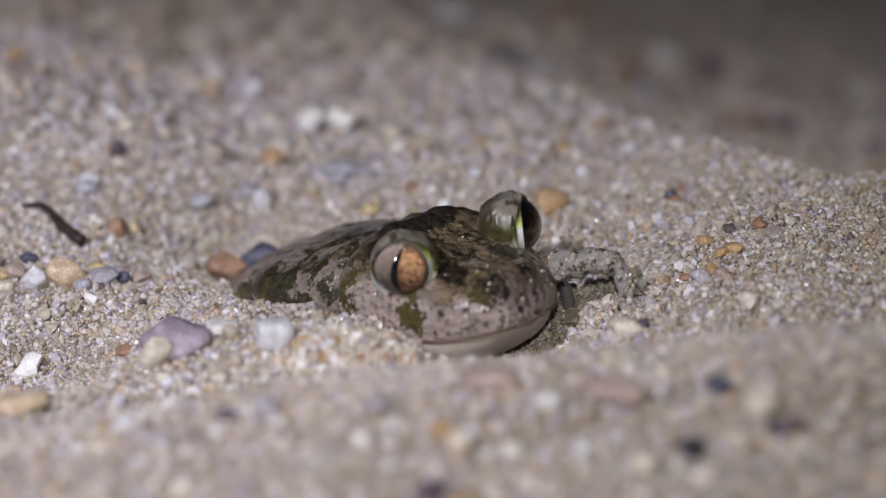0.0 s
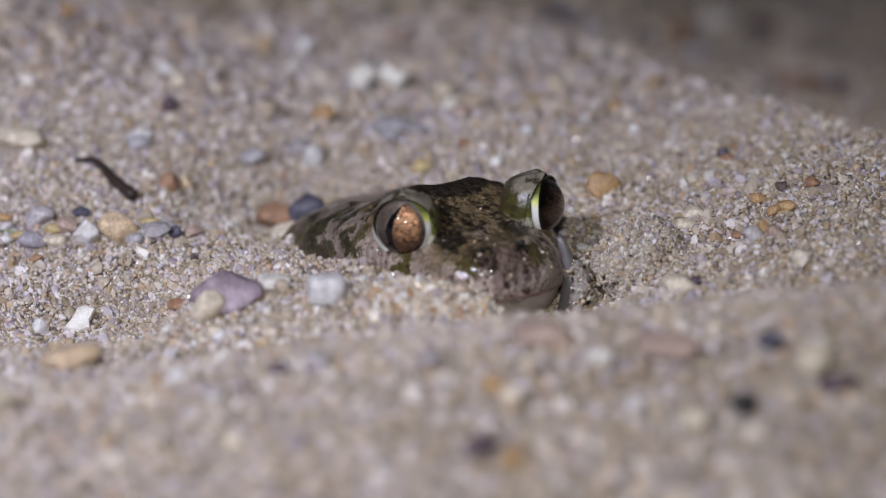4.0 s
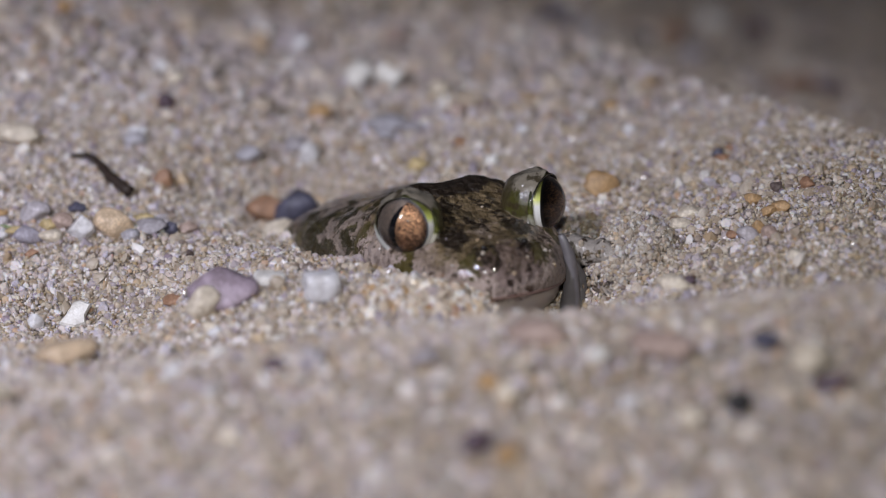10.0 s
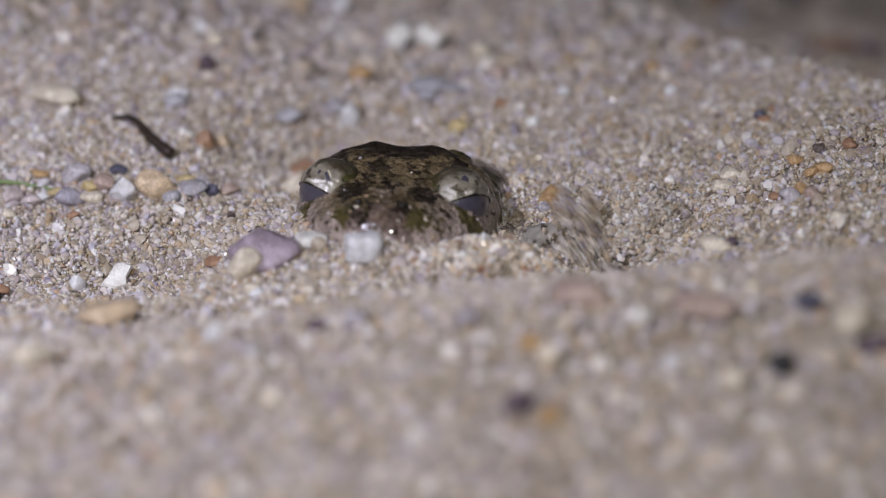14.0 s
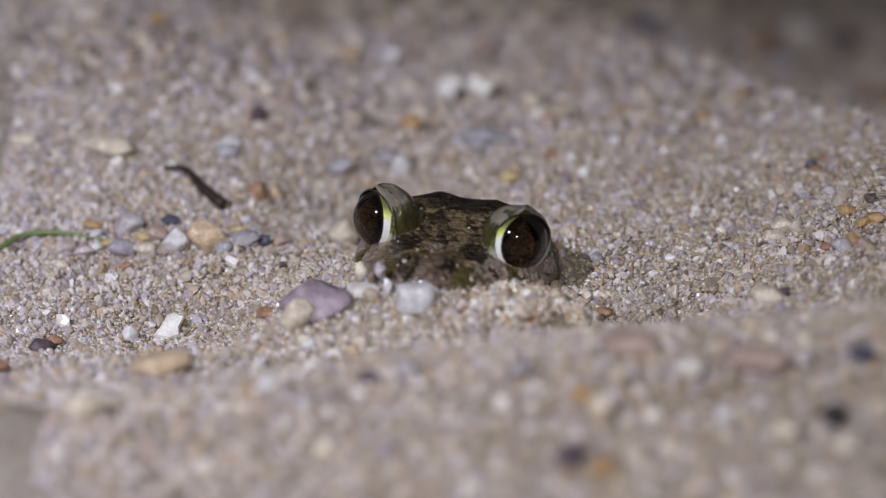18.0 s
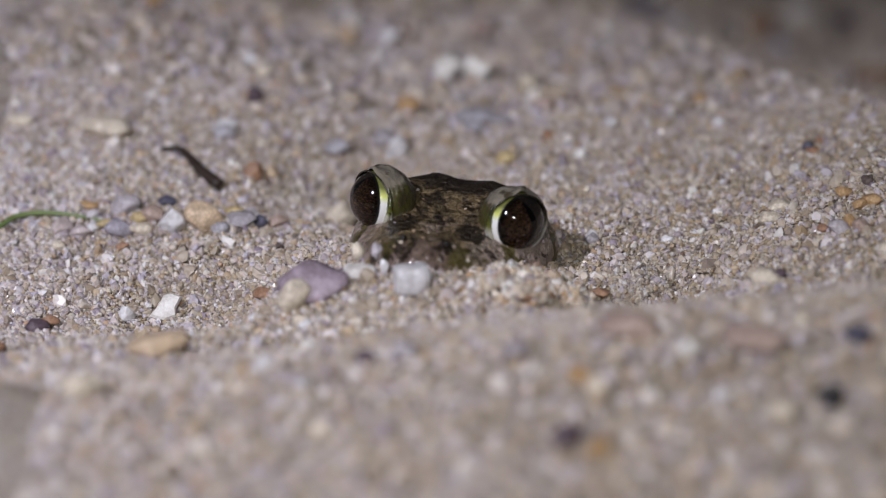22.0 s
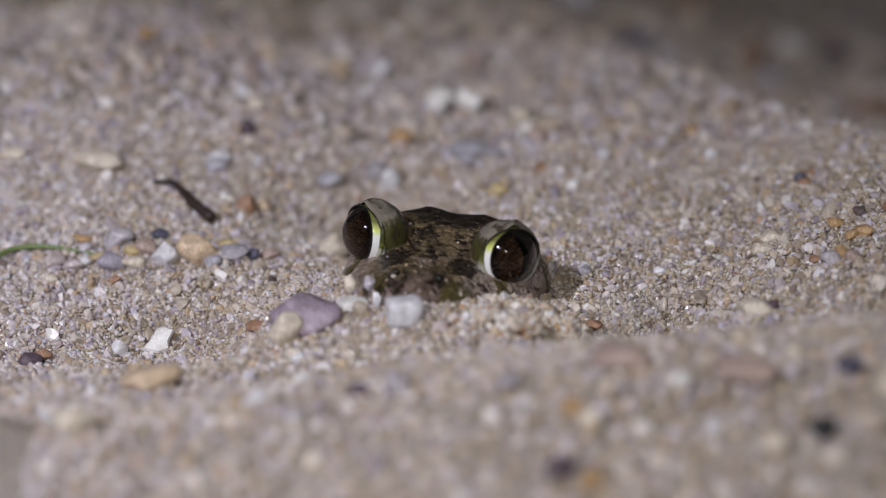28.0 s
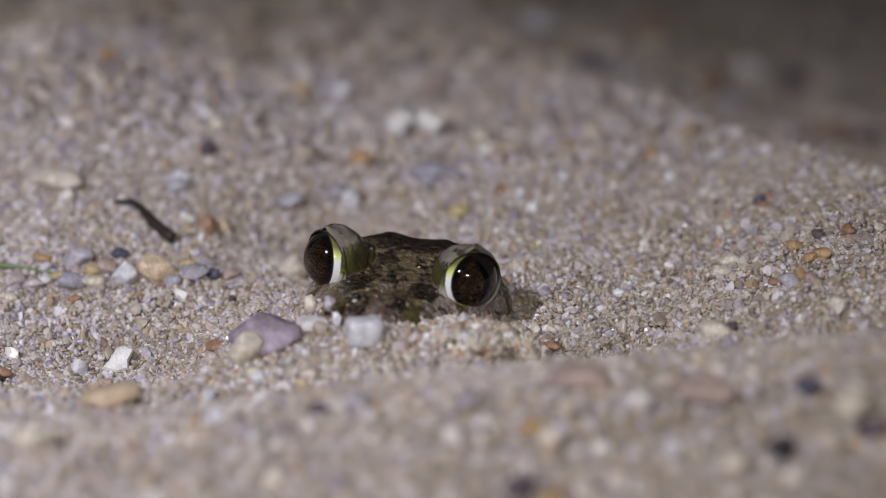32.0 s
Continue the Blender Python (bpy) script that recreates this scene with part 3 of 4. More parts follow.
def strew(name, n, x0, x1, y0, y1, low, high, label, rough=1.0, level=1, round_off=True, material=None, lean=0.0):
    x, y = RNG.uniform(min(x0, x1), max(x0, x1), n), RNG.uniform(y0, y1, n)
    if lean:                                                # thinning out towards one side
        x = x0 + (x1 - x0) * RNG.random(n) ** lean
    size = low * (high / low) ** (RNG.random(n) ** 1.8)
    z = height(x, y) + rough * crumbs(x, y) * (0.35 + 0.65 * RNG.random(n)) + size * 0.2
    return tagged(grains(name, np.stack([x, y, z], -1), size, level, round_off, material), label, "sand", kind="stuff")


strew("sand", 8000, -84, 78, -50, 58, 0.26, 0.72, "coarse loose sand of quartz, ochre and mauve grains")
strew("broken_sand", 6000, -84, 78, -50, 58, 0.28, 0.78, "coarse loose sand of sharp broken crystals", round_off=False)
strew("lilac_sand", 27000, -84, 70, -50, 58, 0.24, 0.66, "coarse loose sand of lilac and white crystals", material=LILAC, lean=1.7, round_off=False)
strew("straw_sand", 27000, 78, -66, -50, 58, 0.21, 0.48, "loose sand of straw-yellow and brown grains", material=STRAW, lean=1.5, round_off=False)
strew("rounded_sand", 24000, -84, 78, -50, 58, 0.16, 0.38, "loose sand of rounded pale and brown grains")
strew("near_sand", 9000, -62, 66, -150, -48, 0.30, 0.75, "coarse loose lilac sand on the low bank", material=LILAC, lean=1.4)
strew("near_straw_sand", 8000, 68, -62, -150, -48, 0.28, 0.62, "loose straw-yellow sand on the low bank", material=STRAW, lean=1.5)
strew("far_sand", 15000, -150, 150, 110, 430, 0.55, 1.4, "coarse loose sand beyond the hollow")
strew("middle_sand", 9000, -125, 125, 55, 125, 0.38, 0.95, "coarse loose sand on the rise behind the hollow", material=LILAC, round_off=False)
strew("grit", 2400, -88, 88, -55, 75, 0.50, 1.05, "scattered coarse grit of many colours", 0.7, 2, False)
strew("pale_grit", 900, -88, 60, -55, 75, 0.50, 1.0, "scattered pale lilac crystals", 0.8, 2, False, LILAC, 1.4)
strew("far_grit", 1500, -110, 110, 60, 240, 0.8, 2.2, "scattered coarse grit beyond the hollow", 0.9, 2, False)
strew("near_grit", 1000, -62, 66, -130, -50, 0.6, 1.4, "scattered coarse grit on the bank", 0.8, 2, False)

# ---------------------------------------------------------------- stones
WORDS = {"mauve": "smooth mauve", "cream": "cream-coloured", "chalk": "chalk-white angular", "peach": "peach-orange", "quartz": "pale translucent quartz",
         "rust": "rusty brown", "plum": "dark plum-coloured", "slate": "blue-grey slate", "navy": "dark blue-grey", "blush": "pinkish beige",
         "orange": "orange-tan", "soot": "sooty black", "mist": "pale bluish grey", "lilac": "pale lilac", "straw": "straw-yellow", "haze": "dusky lavender", "petal": "pale pink"}


def stone_mesh(w, d, h, kind, seed, rough=0.16, block=0.0):
    v, f = ico(3)
    out = []
    for p in v:
        q = Vector(p)
        if block:                                           # squarer than round
            q = q * (0.90 / (abs(q.x) ** block + abs(q.y) ** block + abs(q.z) ** block) ** (1 / block))
        s = 1 + rough * noise.noise(q * 1.1 + Vector((seed * 3.7, seed, 0))) * 2 + rough * 0.5 * noise.noise(q * 2.6 + Vector((0, seed * 5.1, 2)))
        q = q * s
        cut = {"chalk": 0.60, "quartz": 0.66, "lilac": 0.60, "haze": 0.58, "petal": 0.64, "orange": 0.66, "rust": 0.62, "mauve": 0.90, "cream": 0.86, "slate": 0.68}.get(kind, 0.74)
        for k in range(8):                                  # broken faces
            side = Vector((math.sin(seed * 2.1 + k * 2.4), math.cos(seed * 1.3 + k * 1.9), math.sin(seed + k * 3.3))).normalized()
            over = q.dot(side) - cut - (0.45 if block else 0.0) - 0.10 * math.sin(seed * 3 + k * 1.7)
            if over > 0:
                q = q - side * over * 0.92
        q = q * (1.18 - 0.24 * (cut - 0.5) if not block else 1.0)
        out.append((q.x * w / 2, q.y * d / 2, q.z * h / 2))
    return out, f.tolist()


COUNT = [0]


def stone(name, x, y, w, h, kind, sunk=0.20, spin=None, deep=0.72, block=0.0):
    """A stone w wide and about h tall as seen, bedded in the sand at x, y (millimetres)."""
    COUNT[0] += 1
    seed = COUNT[0] * 1.37
    tall = h * 0.95
    ob = link(name, *stone_mesh(w, deep * w, tall, kind, seed, 0.06 if block else 0.27 if kind == "mauve" else 0.16, block), STONE[kind], smooth=not block)
    if y < -46 or y > 55:
        sunk = sunk - 0.10
    z = float(height(x, y)) + 0.35 + tall * (0.5 - sunk)
    ob.matrix_basis = pose(x * MM, y * MM, z * MM, 8 * math.sin(seed), 8 * math.cos(seed * 2), math.degrees(seed) % 40 - 20 if spin is None else spin)
    return tagged(ob, f"{WORDS[kind]} {name.split('_')[-1]} bedded in damp sand", "stone", "stones in the sand")


stone("purple_pebble", -30.3, -12.8, 9.2, 6.2, "mauve", sunk=0.36, spin=4, deep=0.8)
stone("cream_pebble", -33.4, -16.2, 4.4, 4.9, "cream", sunk=0.14, spin=20, deep=0.85)
stone("peach_pebble", -50.6, -32.3, 8.1, 4.3, "peach")
stone("quartz_pebble", -16.4, -16.9, 5.9, 4.8, "quartz", spin=14, block=6.0)
stone("flat_white_stone", -24.0, -11.7, 5.0, 1.8, "chalk", block=4.0)
stone("orange_chip", -38.4, -6.0, 3.5, 2.0, "rust")
stone("quartz_chip", -39.1, -16.6, 1.7, 1.4, "quartz")
stone("quartz_chip", -31.4, -21.4, 2.1, 1.6, "quartz")
stone("dark_pebble", -71.6, -8.3, 3.6, 2.8, "plum")
stone("dark_pebble", -70.1, -5.1, 2.5, 2.4, "rust")
stone("slate_pebble", -62.3, 21.8, 4.7, 3.2, "lilac")
stone("slate_pebble", -55.8, 23.1, 2.5, 1.9, "navy")
stone("mauve_pebble", -62.6, 16.2, 4.6, 3.2, "haze")
stone("pink_pebble", -71.3, 16.6, 3.4, 3.4, "petal")
stone("quartz_pebble", -54.6, 17.2, 3.8, 4.4, "quartz")
stone("cream_chip", -49.8, 18.4, 6.0, 4.6, "peach")
stone("pink_pebble", -68.4, 15.6, 3.0, 2.6, "petal")
stone("brown_pebble", 7.7, -6.5, 3.1, 1.8, "rust")
stone("white_pebble", 35.9, 8.5, 3.1, 2.2, "cream")
stone("cream_chip", 37.7, 12.2, 3.6, 1.5, "cream")
stone("cream_pebble", 33.0, -12.8, 4.4, 2.9, "cream")
stone("orange_pebble", 50.1, 3.2, 2.5, 2.2, "orange")
stone("orange_pebble", 54.9, 10.5, 2.4, 2.0, "rust")
stone("red_chip", 44.3, 30.5, 2.1, 1.4, "rust")
stone("orange_chip", 46.6, -0.5, 2.3, 2.2, "orange")
stone("cream_chip", 50.8, -10.3, 2.6, 1.8, "cream")
stone("white_pebble", -13.5, 78.1, 5.3, 4.7, "chalk")
stone("white_pebble", -8.6, 79.5, 4.9, 5.5, "chalk")
stone("cream_pebble", 0.3, 73.0, 3.7, 3.5, "cream")
stone("orange_pebble", -19.5, 61.7, 4.2, 2.8, "orange")
stone("purple_pebble", -44.6, 55.6, 2.4, 3.2, "plum")
stone("quartz_pebble", -20.9, 50.2, 3.5, 3.8, "quartz")
stone("mauve_pebble", 2.9, 61.5, 3.4, 2.3, "blush")
stone("cream_stone", -67.2, 42.9, 7.7, 3.1, "cream")
stone("cream_pebble", -81.6, 44.1, 4.5, 2.4, "cream")
stone("orange_pebble", -43.2, 34.7, 3.6, 3.1, "rust")
stone("brown_pebble", -40.8, 37.3, 2.3, 2.7, "peach")
stone("yellow_pebble", -64.8, 87.1, 3.2, 3.0, "orange")
stone("pink_pebble", -7.8, 112.6, 4.0, 3.1, "blush")
stone("white_pebble", -24.5, 98.9, 3.6, 3.1, "quartz")
stone("white_pebble", -46.6, 69.2, 2.3, 2.3, "quartz")
stone("cream_pebble", -44.0, 65.2, 2.9, 2.3, "cream")
stone("pale_stone", 62.6, 232.0, 7.5, 5.0, "chalk")
stone("brown_stone", 80.4, 165.0, 6.0, 4.0, "plum")
stone("brown_stone", 71.9, 166.0, 7.0, 4.6, "rust")
stone("slate_stone", -8.6, 55.3, 3.7, 2.4, "mist")
stone("slate_pebble", -30.9, 48.4, 4.2, 2.8, "mist")
stone("slate_pebble", -48.8, 45.2, 3.6, 2.4, "mist")
stone("black_pebble", 36.6, -67.8, 3.5, 3.4, "soot")
stone("orange_pebble", 6.0, -60.9, 3.1, 2.5, "orange")
stone("cream_pebble", 8.4, -62.8, 2.9, 2.8, "cream")
stone("brown_stone", 12.3, -50.5, 8.0, 3.3, "blush")
stone("pink_stone", 28.0, -53.4, 7.9, 3.7, "blush")
stone("orange_pebble", 8.0, -74.5, 3.4, 2.8, "orange")
stone("purple_stone", 4.3, -72.9, 4.4, 2.7, "plum")
stone("cream_stone", -57.7, -55.6, 4.5, 3.8, "cream")
stone("quartz_pebble", -34.4, -51.8, 2.6, 2.3, "quartz")
stone("quartz_pebble", -29.1, -57.9, 1.7, 1.7, "quartz")
stone("slate_pebble", -16.4, -50.2, 3.8, 2.6, "lilac")
stone("slate_stone", -1.8, -53.4, 4.0, 2.4, "lilac")
stone("slate_pebble", -21.1, -51.6, 2.5, 2.0, "plum")
stone("cream_stone", 46.1, -60.8, 4.1, 4.5, "cream")
stone("purple_stone", 48.7, -64.2, 4.7, 2.5, "plum")
stone("cream_pebble", 30.8, -69.7, 3.0, 2.7, "cream")
stone("cream_pebble", 23.7, -64.7, 2.2, 2.1, "quartz")
stone("cream_pebble", -26.0, -67.2, 2.4, 2.1, "cream")
stone("rust_stone", -75.0, -26.0, 4.8, 3.5, "rust")
stone("white_pebble", -56.1, -54.0, 2.9, 2.9, "cream")
stone("rusty_stone", 76.6, 170.0, 5.5, 3.6, "rust")
stone("quartz_pebble", -48.6, 47.2, 3.6, 2.8, "quartz")
stone("quartz_pebble", -23.4, 52.0, 3.7, 3.1, "slate")
stone("yellow_pebble", -3.4, 42.2, 3.3, 2.7, "straw")
stone("slate_pebble", -8.1, 57.9, 6.6, 2.6, "mist")
stone("rust_chip", 10.5, -4.3, 2.8, 1.6, "rust")
stone("blush_chip", 2.9, -8.0, 1.8, 1.5, "blush")
stone("rust_chip", 8.0, -7.9, 2.1, 1.5, "rust")
stone("blush_pebble", -57.6, 19.2, 3.7, 2.8, "blush")
stone("orange_chip", -67.8, 23.0, 2.8, 1.4, "orange")
# added stone in place of a shaded hollow, the shade put into its colour
stone("slate_stone", -44.4, 18.6, 5.4, 2.6, "slate")
stone("pale_chip", -58.8, 16.4, 3.6, 2.0, "cream")
stone("straw_chip", -64.6, 18.6, 3.2, 1.6, "straw")
stone("lilac_chip", -66.9, 20.6, 2.4, 1.7, "lilac")
stone("pale_chip", -66.6, 17.6, 2.0, 2.0, "quartz")
stone("straw_chip", -59.6, 19.0, 3.0, 2.0, "straw")
stone("pink_chip", -52.8, 24.0, 2.0, 1.6, "petal")
stone("straw_chip", -45.4, 21.6, 3.2, 1.8, "straw")
stone("lilac_chip", -42.6, 22.0, 2.6, 2.0, "lilac")
stone("brown_chip", -61.5, 12.4, 2.2, 1.5, "rust")
stone("cream_chip", -71.2, 12.0, 2.2, 1.6, "cream")
stone("blush_chip", -38.6, 20.2, 2.8, 2.2, "blush")
stone("pale_chip", -46.8, 16.0, 2.8, 2.0, "mist")
stone("slate_chip", -40.9, 18.9, 2.1, 2.4, "navy")
stone("quartz_pebble", -59.1, -3.6, 2.3, 3.0, "quartz")
stone("cream_chip", -32.0, -20.2, 2.4, 1.7, "cream")
stone("plum_chip", 35.4, -12.8, 1.9, 1.8, "plum")
stone("slate_pebble", 44.9, -1.4, 3.5, 2.3, "lilac")
stone("rust_chip", 42.9, 1.1, 1.7, 1.7, "rust")
stone("orange_pebble", 48.5, 3.1, 2.5, 1.8, "orange")
stone("orange_pebble", 46.6, 8.8, 2.4, 2.2, "orange")
stone("mauve_chip", 9.6, 10.0, 1.9, 2.2, "slate")
stone("white_chip", 20.9, 10.1, 1.9, 1.7, "quartz")
stone("white_chip", 25.2, -5.4, 2.1, 0.8, "chalk")
stone("blush_stone", 47.9, -2.9, 2.5, 2.1, "blush")
stone("quartz_chip", 9.6, 11.2, 1.7, 2.0, "quartz")
stone("cream_chip", 35.0, -47.9, 2.2, 1.6, "cream")
stone("plum_stone", 71.5, 225.0, 6.5, 4.5, "plum")
stone("brown_stone", 50.8, 206.0, 7.0, 4.5, "rust")
stone("slate_stone", 41.8, 185.0, 6.5, 4.0, "navy")
stone("slate_stone", 24.6, 183.0, 9.0, 4.0, "navy")
stone("brown_stone", 42.3, 267.0, 9.0, 5.5, "rust")
stone("pale_stone", 13.4, 215.0, 8.0, 5.0, "quartz")
stone("pale_stone", 40.7, 242.0, 6.5, 4.5, "cream")
stone("lilac_stone", 54.1, 187.0, 7.0, 4.0, "lilac")
stone("slate_stone", 30.3, 172.0, 6.5, 3.6, "slate")
stone("rust_pebble", 46.1, 33.2, 2.0, 1.4, "rust")
stone("navy_pebble", 43.8, 32.3, 2.0, 1.4, "navy")
stone("white_pebble", 31.4, 52.3, 2.2, 2.0, "quartz")
stone("rust_pebble", 29.0, 62.8, 2.7, 2.1, "orange")
stone("white_pebble", 8.5, 40.6, 2.4, 1.8, "chalk")
stone("cream_pebble", 13.8, 51.0, 2.2, 2.4, "quartz")
stone("rust_pebble", 3.4, 48.3, 2.4, 1.8, "rust")
stone("slate_stone", -5.1, 56.3, 5.6, 2.2, "slate")
stone("white_pebble", 20.2, -55.1, 3.2, 2.9, "chalk")
stone("navy_pebble", 41.4, -54.8, 3.6, 2.6, "navy")


def flake(x, y, outline, thick):
    """A thin broken chip of stone that leans on the sand, its broad face to the front."""
    n = len(outline)
    verts = [(px * k, d, pz * k) for k, d in ((0.86, -thick / 2), (1.0, -thick / 5), (1.0, thick / 5), (0.86, thick / 2)) for px, pz in outline]
    faces = [tuple(range(n)), tuple(reversed(range(3 * n, 4 * n)))] + [(r * n + (k + 1) % n, r * n + k, (r + 1) * n + k, (r + 1) * n + (k + 1) % n) for r in range(3) for k in range(n)]
    ob = link("white_flake", verts, faces, STONE["chalk"], smooth=False)
    ob.matrix_basis = at_mm(x, y, float(height(x, y)) + 1.5, -42, 0, 8)
    return tagged(ob, "chalk-white angular flake lying on damp sand", "stone", "stones in the sand")


flake(-53.5, -1.4, [(-2.5, -1.3), (-0.1, -2.1), (1.5, -1.6), (1.5, -0.3), (2.5, 1.5), (1.0, 2.2), (-0.2, 1.9), (-1.0, 0.4)], 1.5)

# small pebbles lying singly on the sand round the hollow, parts of the ground


def pebble_material():
    n = Nodes("pebbles")
    pick = n.add("ShaderNodeObjectInfo").outputs["Random"]
    colour = n.ramp(pick, [(at, tuple(min(0.9, 1.12 * c) for c in colour)) for at, colour in GRAIN_STOPS], "CONSTANT")
    colour = n.mix(n.math("MULTIPLY", n.noise(1500, 5, 0.6), 0.6), colour, n.mix(1.0, colour, (0.55, 0.50, 0.47), "MULTIPLY"))
    n.set(Base_Color=colour, Roughness=0.42, Subsurface_Weight=0.3, Subsurface_Scale=0.0006, Subsurface_Radius=(1.0, 0.85, 0.7))
    n.bump(n.noise(2600, 4, 0.6), 0.4, 0.0001)
    return n.mat


PEBBLE = pebble_material()
PEBBLE_MESHES = []


def chipped(q, seed):
    for k in range(7):
        side = Vector((math.sin(seed * 2.1 + k * 2.4), math.cos(seed * 1.3 + k * 1.9), math.sin(seed + k * 3.3))).normalized()
        q = q - side * max(0.0, q.dot(side) - 0.62) * 0.9
    return q


for k in range(14):
    v, f = ico(2)
    ob = link("pebble", [tuple(chipped(Vector(p), k) * (1 + 0.34 * noise.noise(Vector(p) * 1.3 + Vector((k * 4.1, k, 0)))) * (0.9 + 0.1 * (k % 3))) for p in v], f.tolist(), PEBBLE, smooth=False)
    PEBBLE_MESHES.append(ob.data)
    bpy.data.objects.remove(ob)
for k in range(290):
    x, y = RNG.uniform(-72, 62), RNG.uniform(-44, 46)
    if abs(x + 2) < 28 and -8 < y < 34:
        continue
    size = 0.55 + 0.9 * RNG.random() ** 2.2
    ob = new("pebble", PEBBLE_MESHES[k % 14])
    ob.parent = ground
    ob.matrix_basis = at_mm(x, y, float(height(x, y)) + 0.25 + 0.3 * size, RNG.uniform(0, 360), RNG.uniform(0, 360), RNG.uniform(0, 360)) @ Matrix.Diagonal((size * RNG.uniform(0.8, 1.35), size, size * RNG.uniform(0.6, 1.0), 1))

# ---------------------------------------------------------------- twig and grass


def tube(points, radii, around=10, steps=8):
    """A smooth round limb through the points, tapering by radii; ends closed. Millimetres."""
    pts = [Vector(p) for p in points]
    line, wide = [], []
    for i in range(len(pts) - 1):
        a, b, c, d = pts[max(i - 1, 0)], pts[i], pts[i + 1], pts[min(i + 2, len(pts) - 1)]
        for k in range(steps + (i == len(pts) - 2)):
            t = k / steps
            line.append(0.5 * (2 * b + (c - a) * t + (2 * a - 5 * b + 4 * c - d) * t * t + (3 * b - a - 3 * c + d) * t ** 3))
            wide.append(radii[i] * (1 - t) + radii[i + 1] * t)
    bm = bmesh.new()
    rings = []
    for i, p in enumerate(line):
        ahead = (line[min(i + 1, len(line) - 1)] - line[max(i - 1, 0)]).normalized()
        side = ahead.cross(Vector((0.03, 0.02, 1))).normalized()
        up = side.cross(ahead)
        rings.append([bm.verts.new(p + wide[i] * (math.cos(a) * side + math.sin(a) * up)) for a in (math.tau * k / around for k in range(around))])
    for a, b in zip(rings, rings[1:]):
        for k in range(around):
            bm.faces.new((a[k], a[(k + 1) % around], b[(k + 1) % around], b[k]))
    for ring, back in ((rings[0], -1), (rings[-1], 1)):
        i = 0 if back < 0 else -1
        tip = bm.verts.new(line[i] + (line[i] - line[1 if back < 0 else -2]).normalized() * wide[i] * 0.6)
        for k in range(around):
            bm.faces.new((ring[k], ring[(k + 1) % around], tip))
    bmesh.ops.recalc_face_normals(bm, faces=bm.faces)
    return bm


def rough_up(bm, amount, scale):
    for v in bm.verts:
        v.co += v.co.normalized() * amount * noise.noise(v.co * scale)
    return bm


twig = tagged(part("twig", rough_up(tube([(-58.1, 37.8, 4.5), (-54.9, 36.8, 4.7), (-51.4, 31.9, 3.1), (-48.2, 28.4, 1.9)], [0.22, 0.52, 0.85, 1.0], 14), 0.5, 0.9), TWIG, None),
              "short curved dark brown twig lying on sand", "twig")
blade = tagged(part("grass_blade", tube([(-95.2, 10.8, -2.3), (-82.6, 15.6, -0.9), (-78.4, 20.4, -0.1), (-72.2, 21.0, 0.0), (-64.2, 19.3, -0.8)], [0.45, 0.45, 0.42, 0.36, 0.15], 8), GRASS, None),
               "thin green grass blade lying over the sand", "grass")

# ---------------------------------------------------------------- the toad; local millimetres, the snout towards -Y, the eyes at x = -10 and 10
toad = tagged(new("toad"), "brown and olive mottled spadefoot toad burrowing in sand", "toad")


def loft(section, ys, around):
    bm = bmesh.new()
    rings = [[bm.verts.new(section(y, math.tau * k / around)) for k in range(around)] for y in ys]
    for a, b in zip(rings, rings[1:]):
        for k in range(around):
            bm.faces.new((a[k], a[(k + 1) % around], b[(k + 1) % around], b[k]))
    for ring in (rings[0], rings[-1]):
        bm.faces.new(ring)
    bmesh.ops.recalc_face_normals(bm, faces=bm.faces)
    return bm


def power(v, p):
    return math.copysign(abs(v) ** p, v)


def half_width(y):
    s = min(1.0, max(0.0, (y + 15.2) / 22))
    return 14.9 * (1 - (1 - s) ** 2.3) ** 0.52 + 0.3


def mouth_level(y):
    return -6.7 - 2.5 * min(1.0, max(0.0, (y + 15.2) / 9)) ** 0.8


def crown(y):
    """Flat from the brow to the nostrils, then a blunt drop to the mouth."""
    low, brow = mouth_level(y), -0.75 + 0.055 * (min(y, 9) + 10.5) + 0.9 * float(ramp(y, 0, 8))
    if y >= -10.5:
        return brow
    return low + 0.4 + (brow - low - 0.4) * max(0.0, 1 - ((-10.5 - y) / 4.75) ** 2.0) ** 0.62


def lump(p, at, size):
    return math.exp(-(p - Vector(at)).length_squared / (size * size))


def head_section(y, a):
    w, low, top = half_width(y), mouth_level(y), crown(y)
    c, s = math.cos(a), math.sin(a)
    shrink = 1.0 if y < 8 else max(0.35, 1 - ((y - 8) / 11) ** 2)
    keel = ramp(-y, 1.0, 9.0)                              # the snout is narrower above than the cheeks
    if s >= 0:
        p = Vector((w * power(c, 0.82 + 0.30 * keel) * shrink, y, low + (top - low) * power(s, 0.80 + 0.08 * keel) * shrink))
    else:
        p = Vector((w * power(c, 0.82) * shrink, y, low + 1.2 * s))
    p.z += 0.55 * (lump(p, (-3.0, -10.2, -0.6), 1.5) + lump(p, (3.0, -10.2, -0.6), 1.5))      # nostril swellings
    p.z -= 0.8 * math.exp(-(p.x / 4.5) ** 2) * math.exp(-((y + 3) / 5.0) ** 2) * max(0, s)    # hollow between the eyes
    p.z += 0.8 * (lump(p, (-4.6, 10.5, 0.8), 2.6) + lump(p, (5.0, 10.0, 0.8), 2.6)) * max(0, s)    # bumps behind the eyes
    p.z += 0.7 * (lump(p, (-8.2, 3.6, 0), 4.2) + lump(p, (8.2, 3.6, 0), 4.2)) * max(0, s)
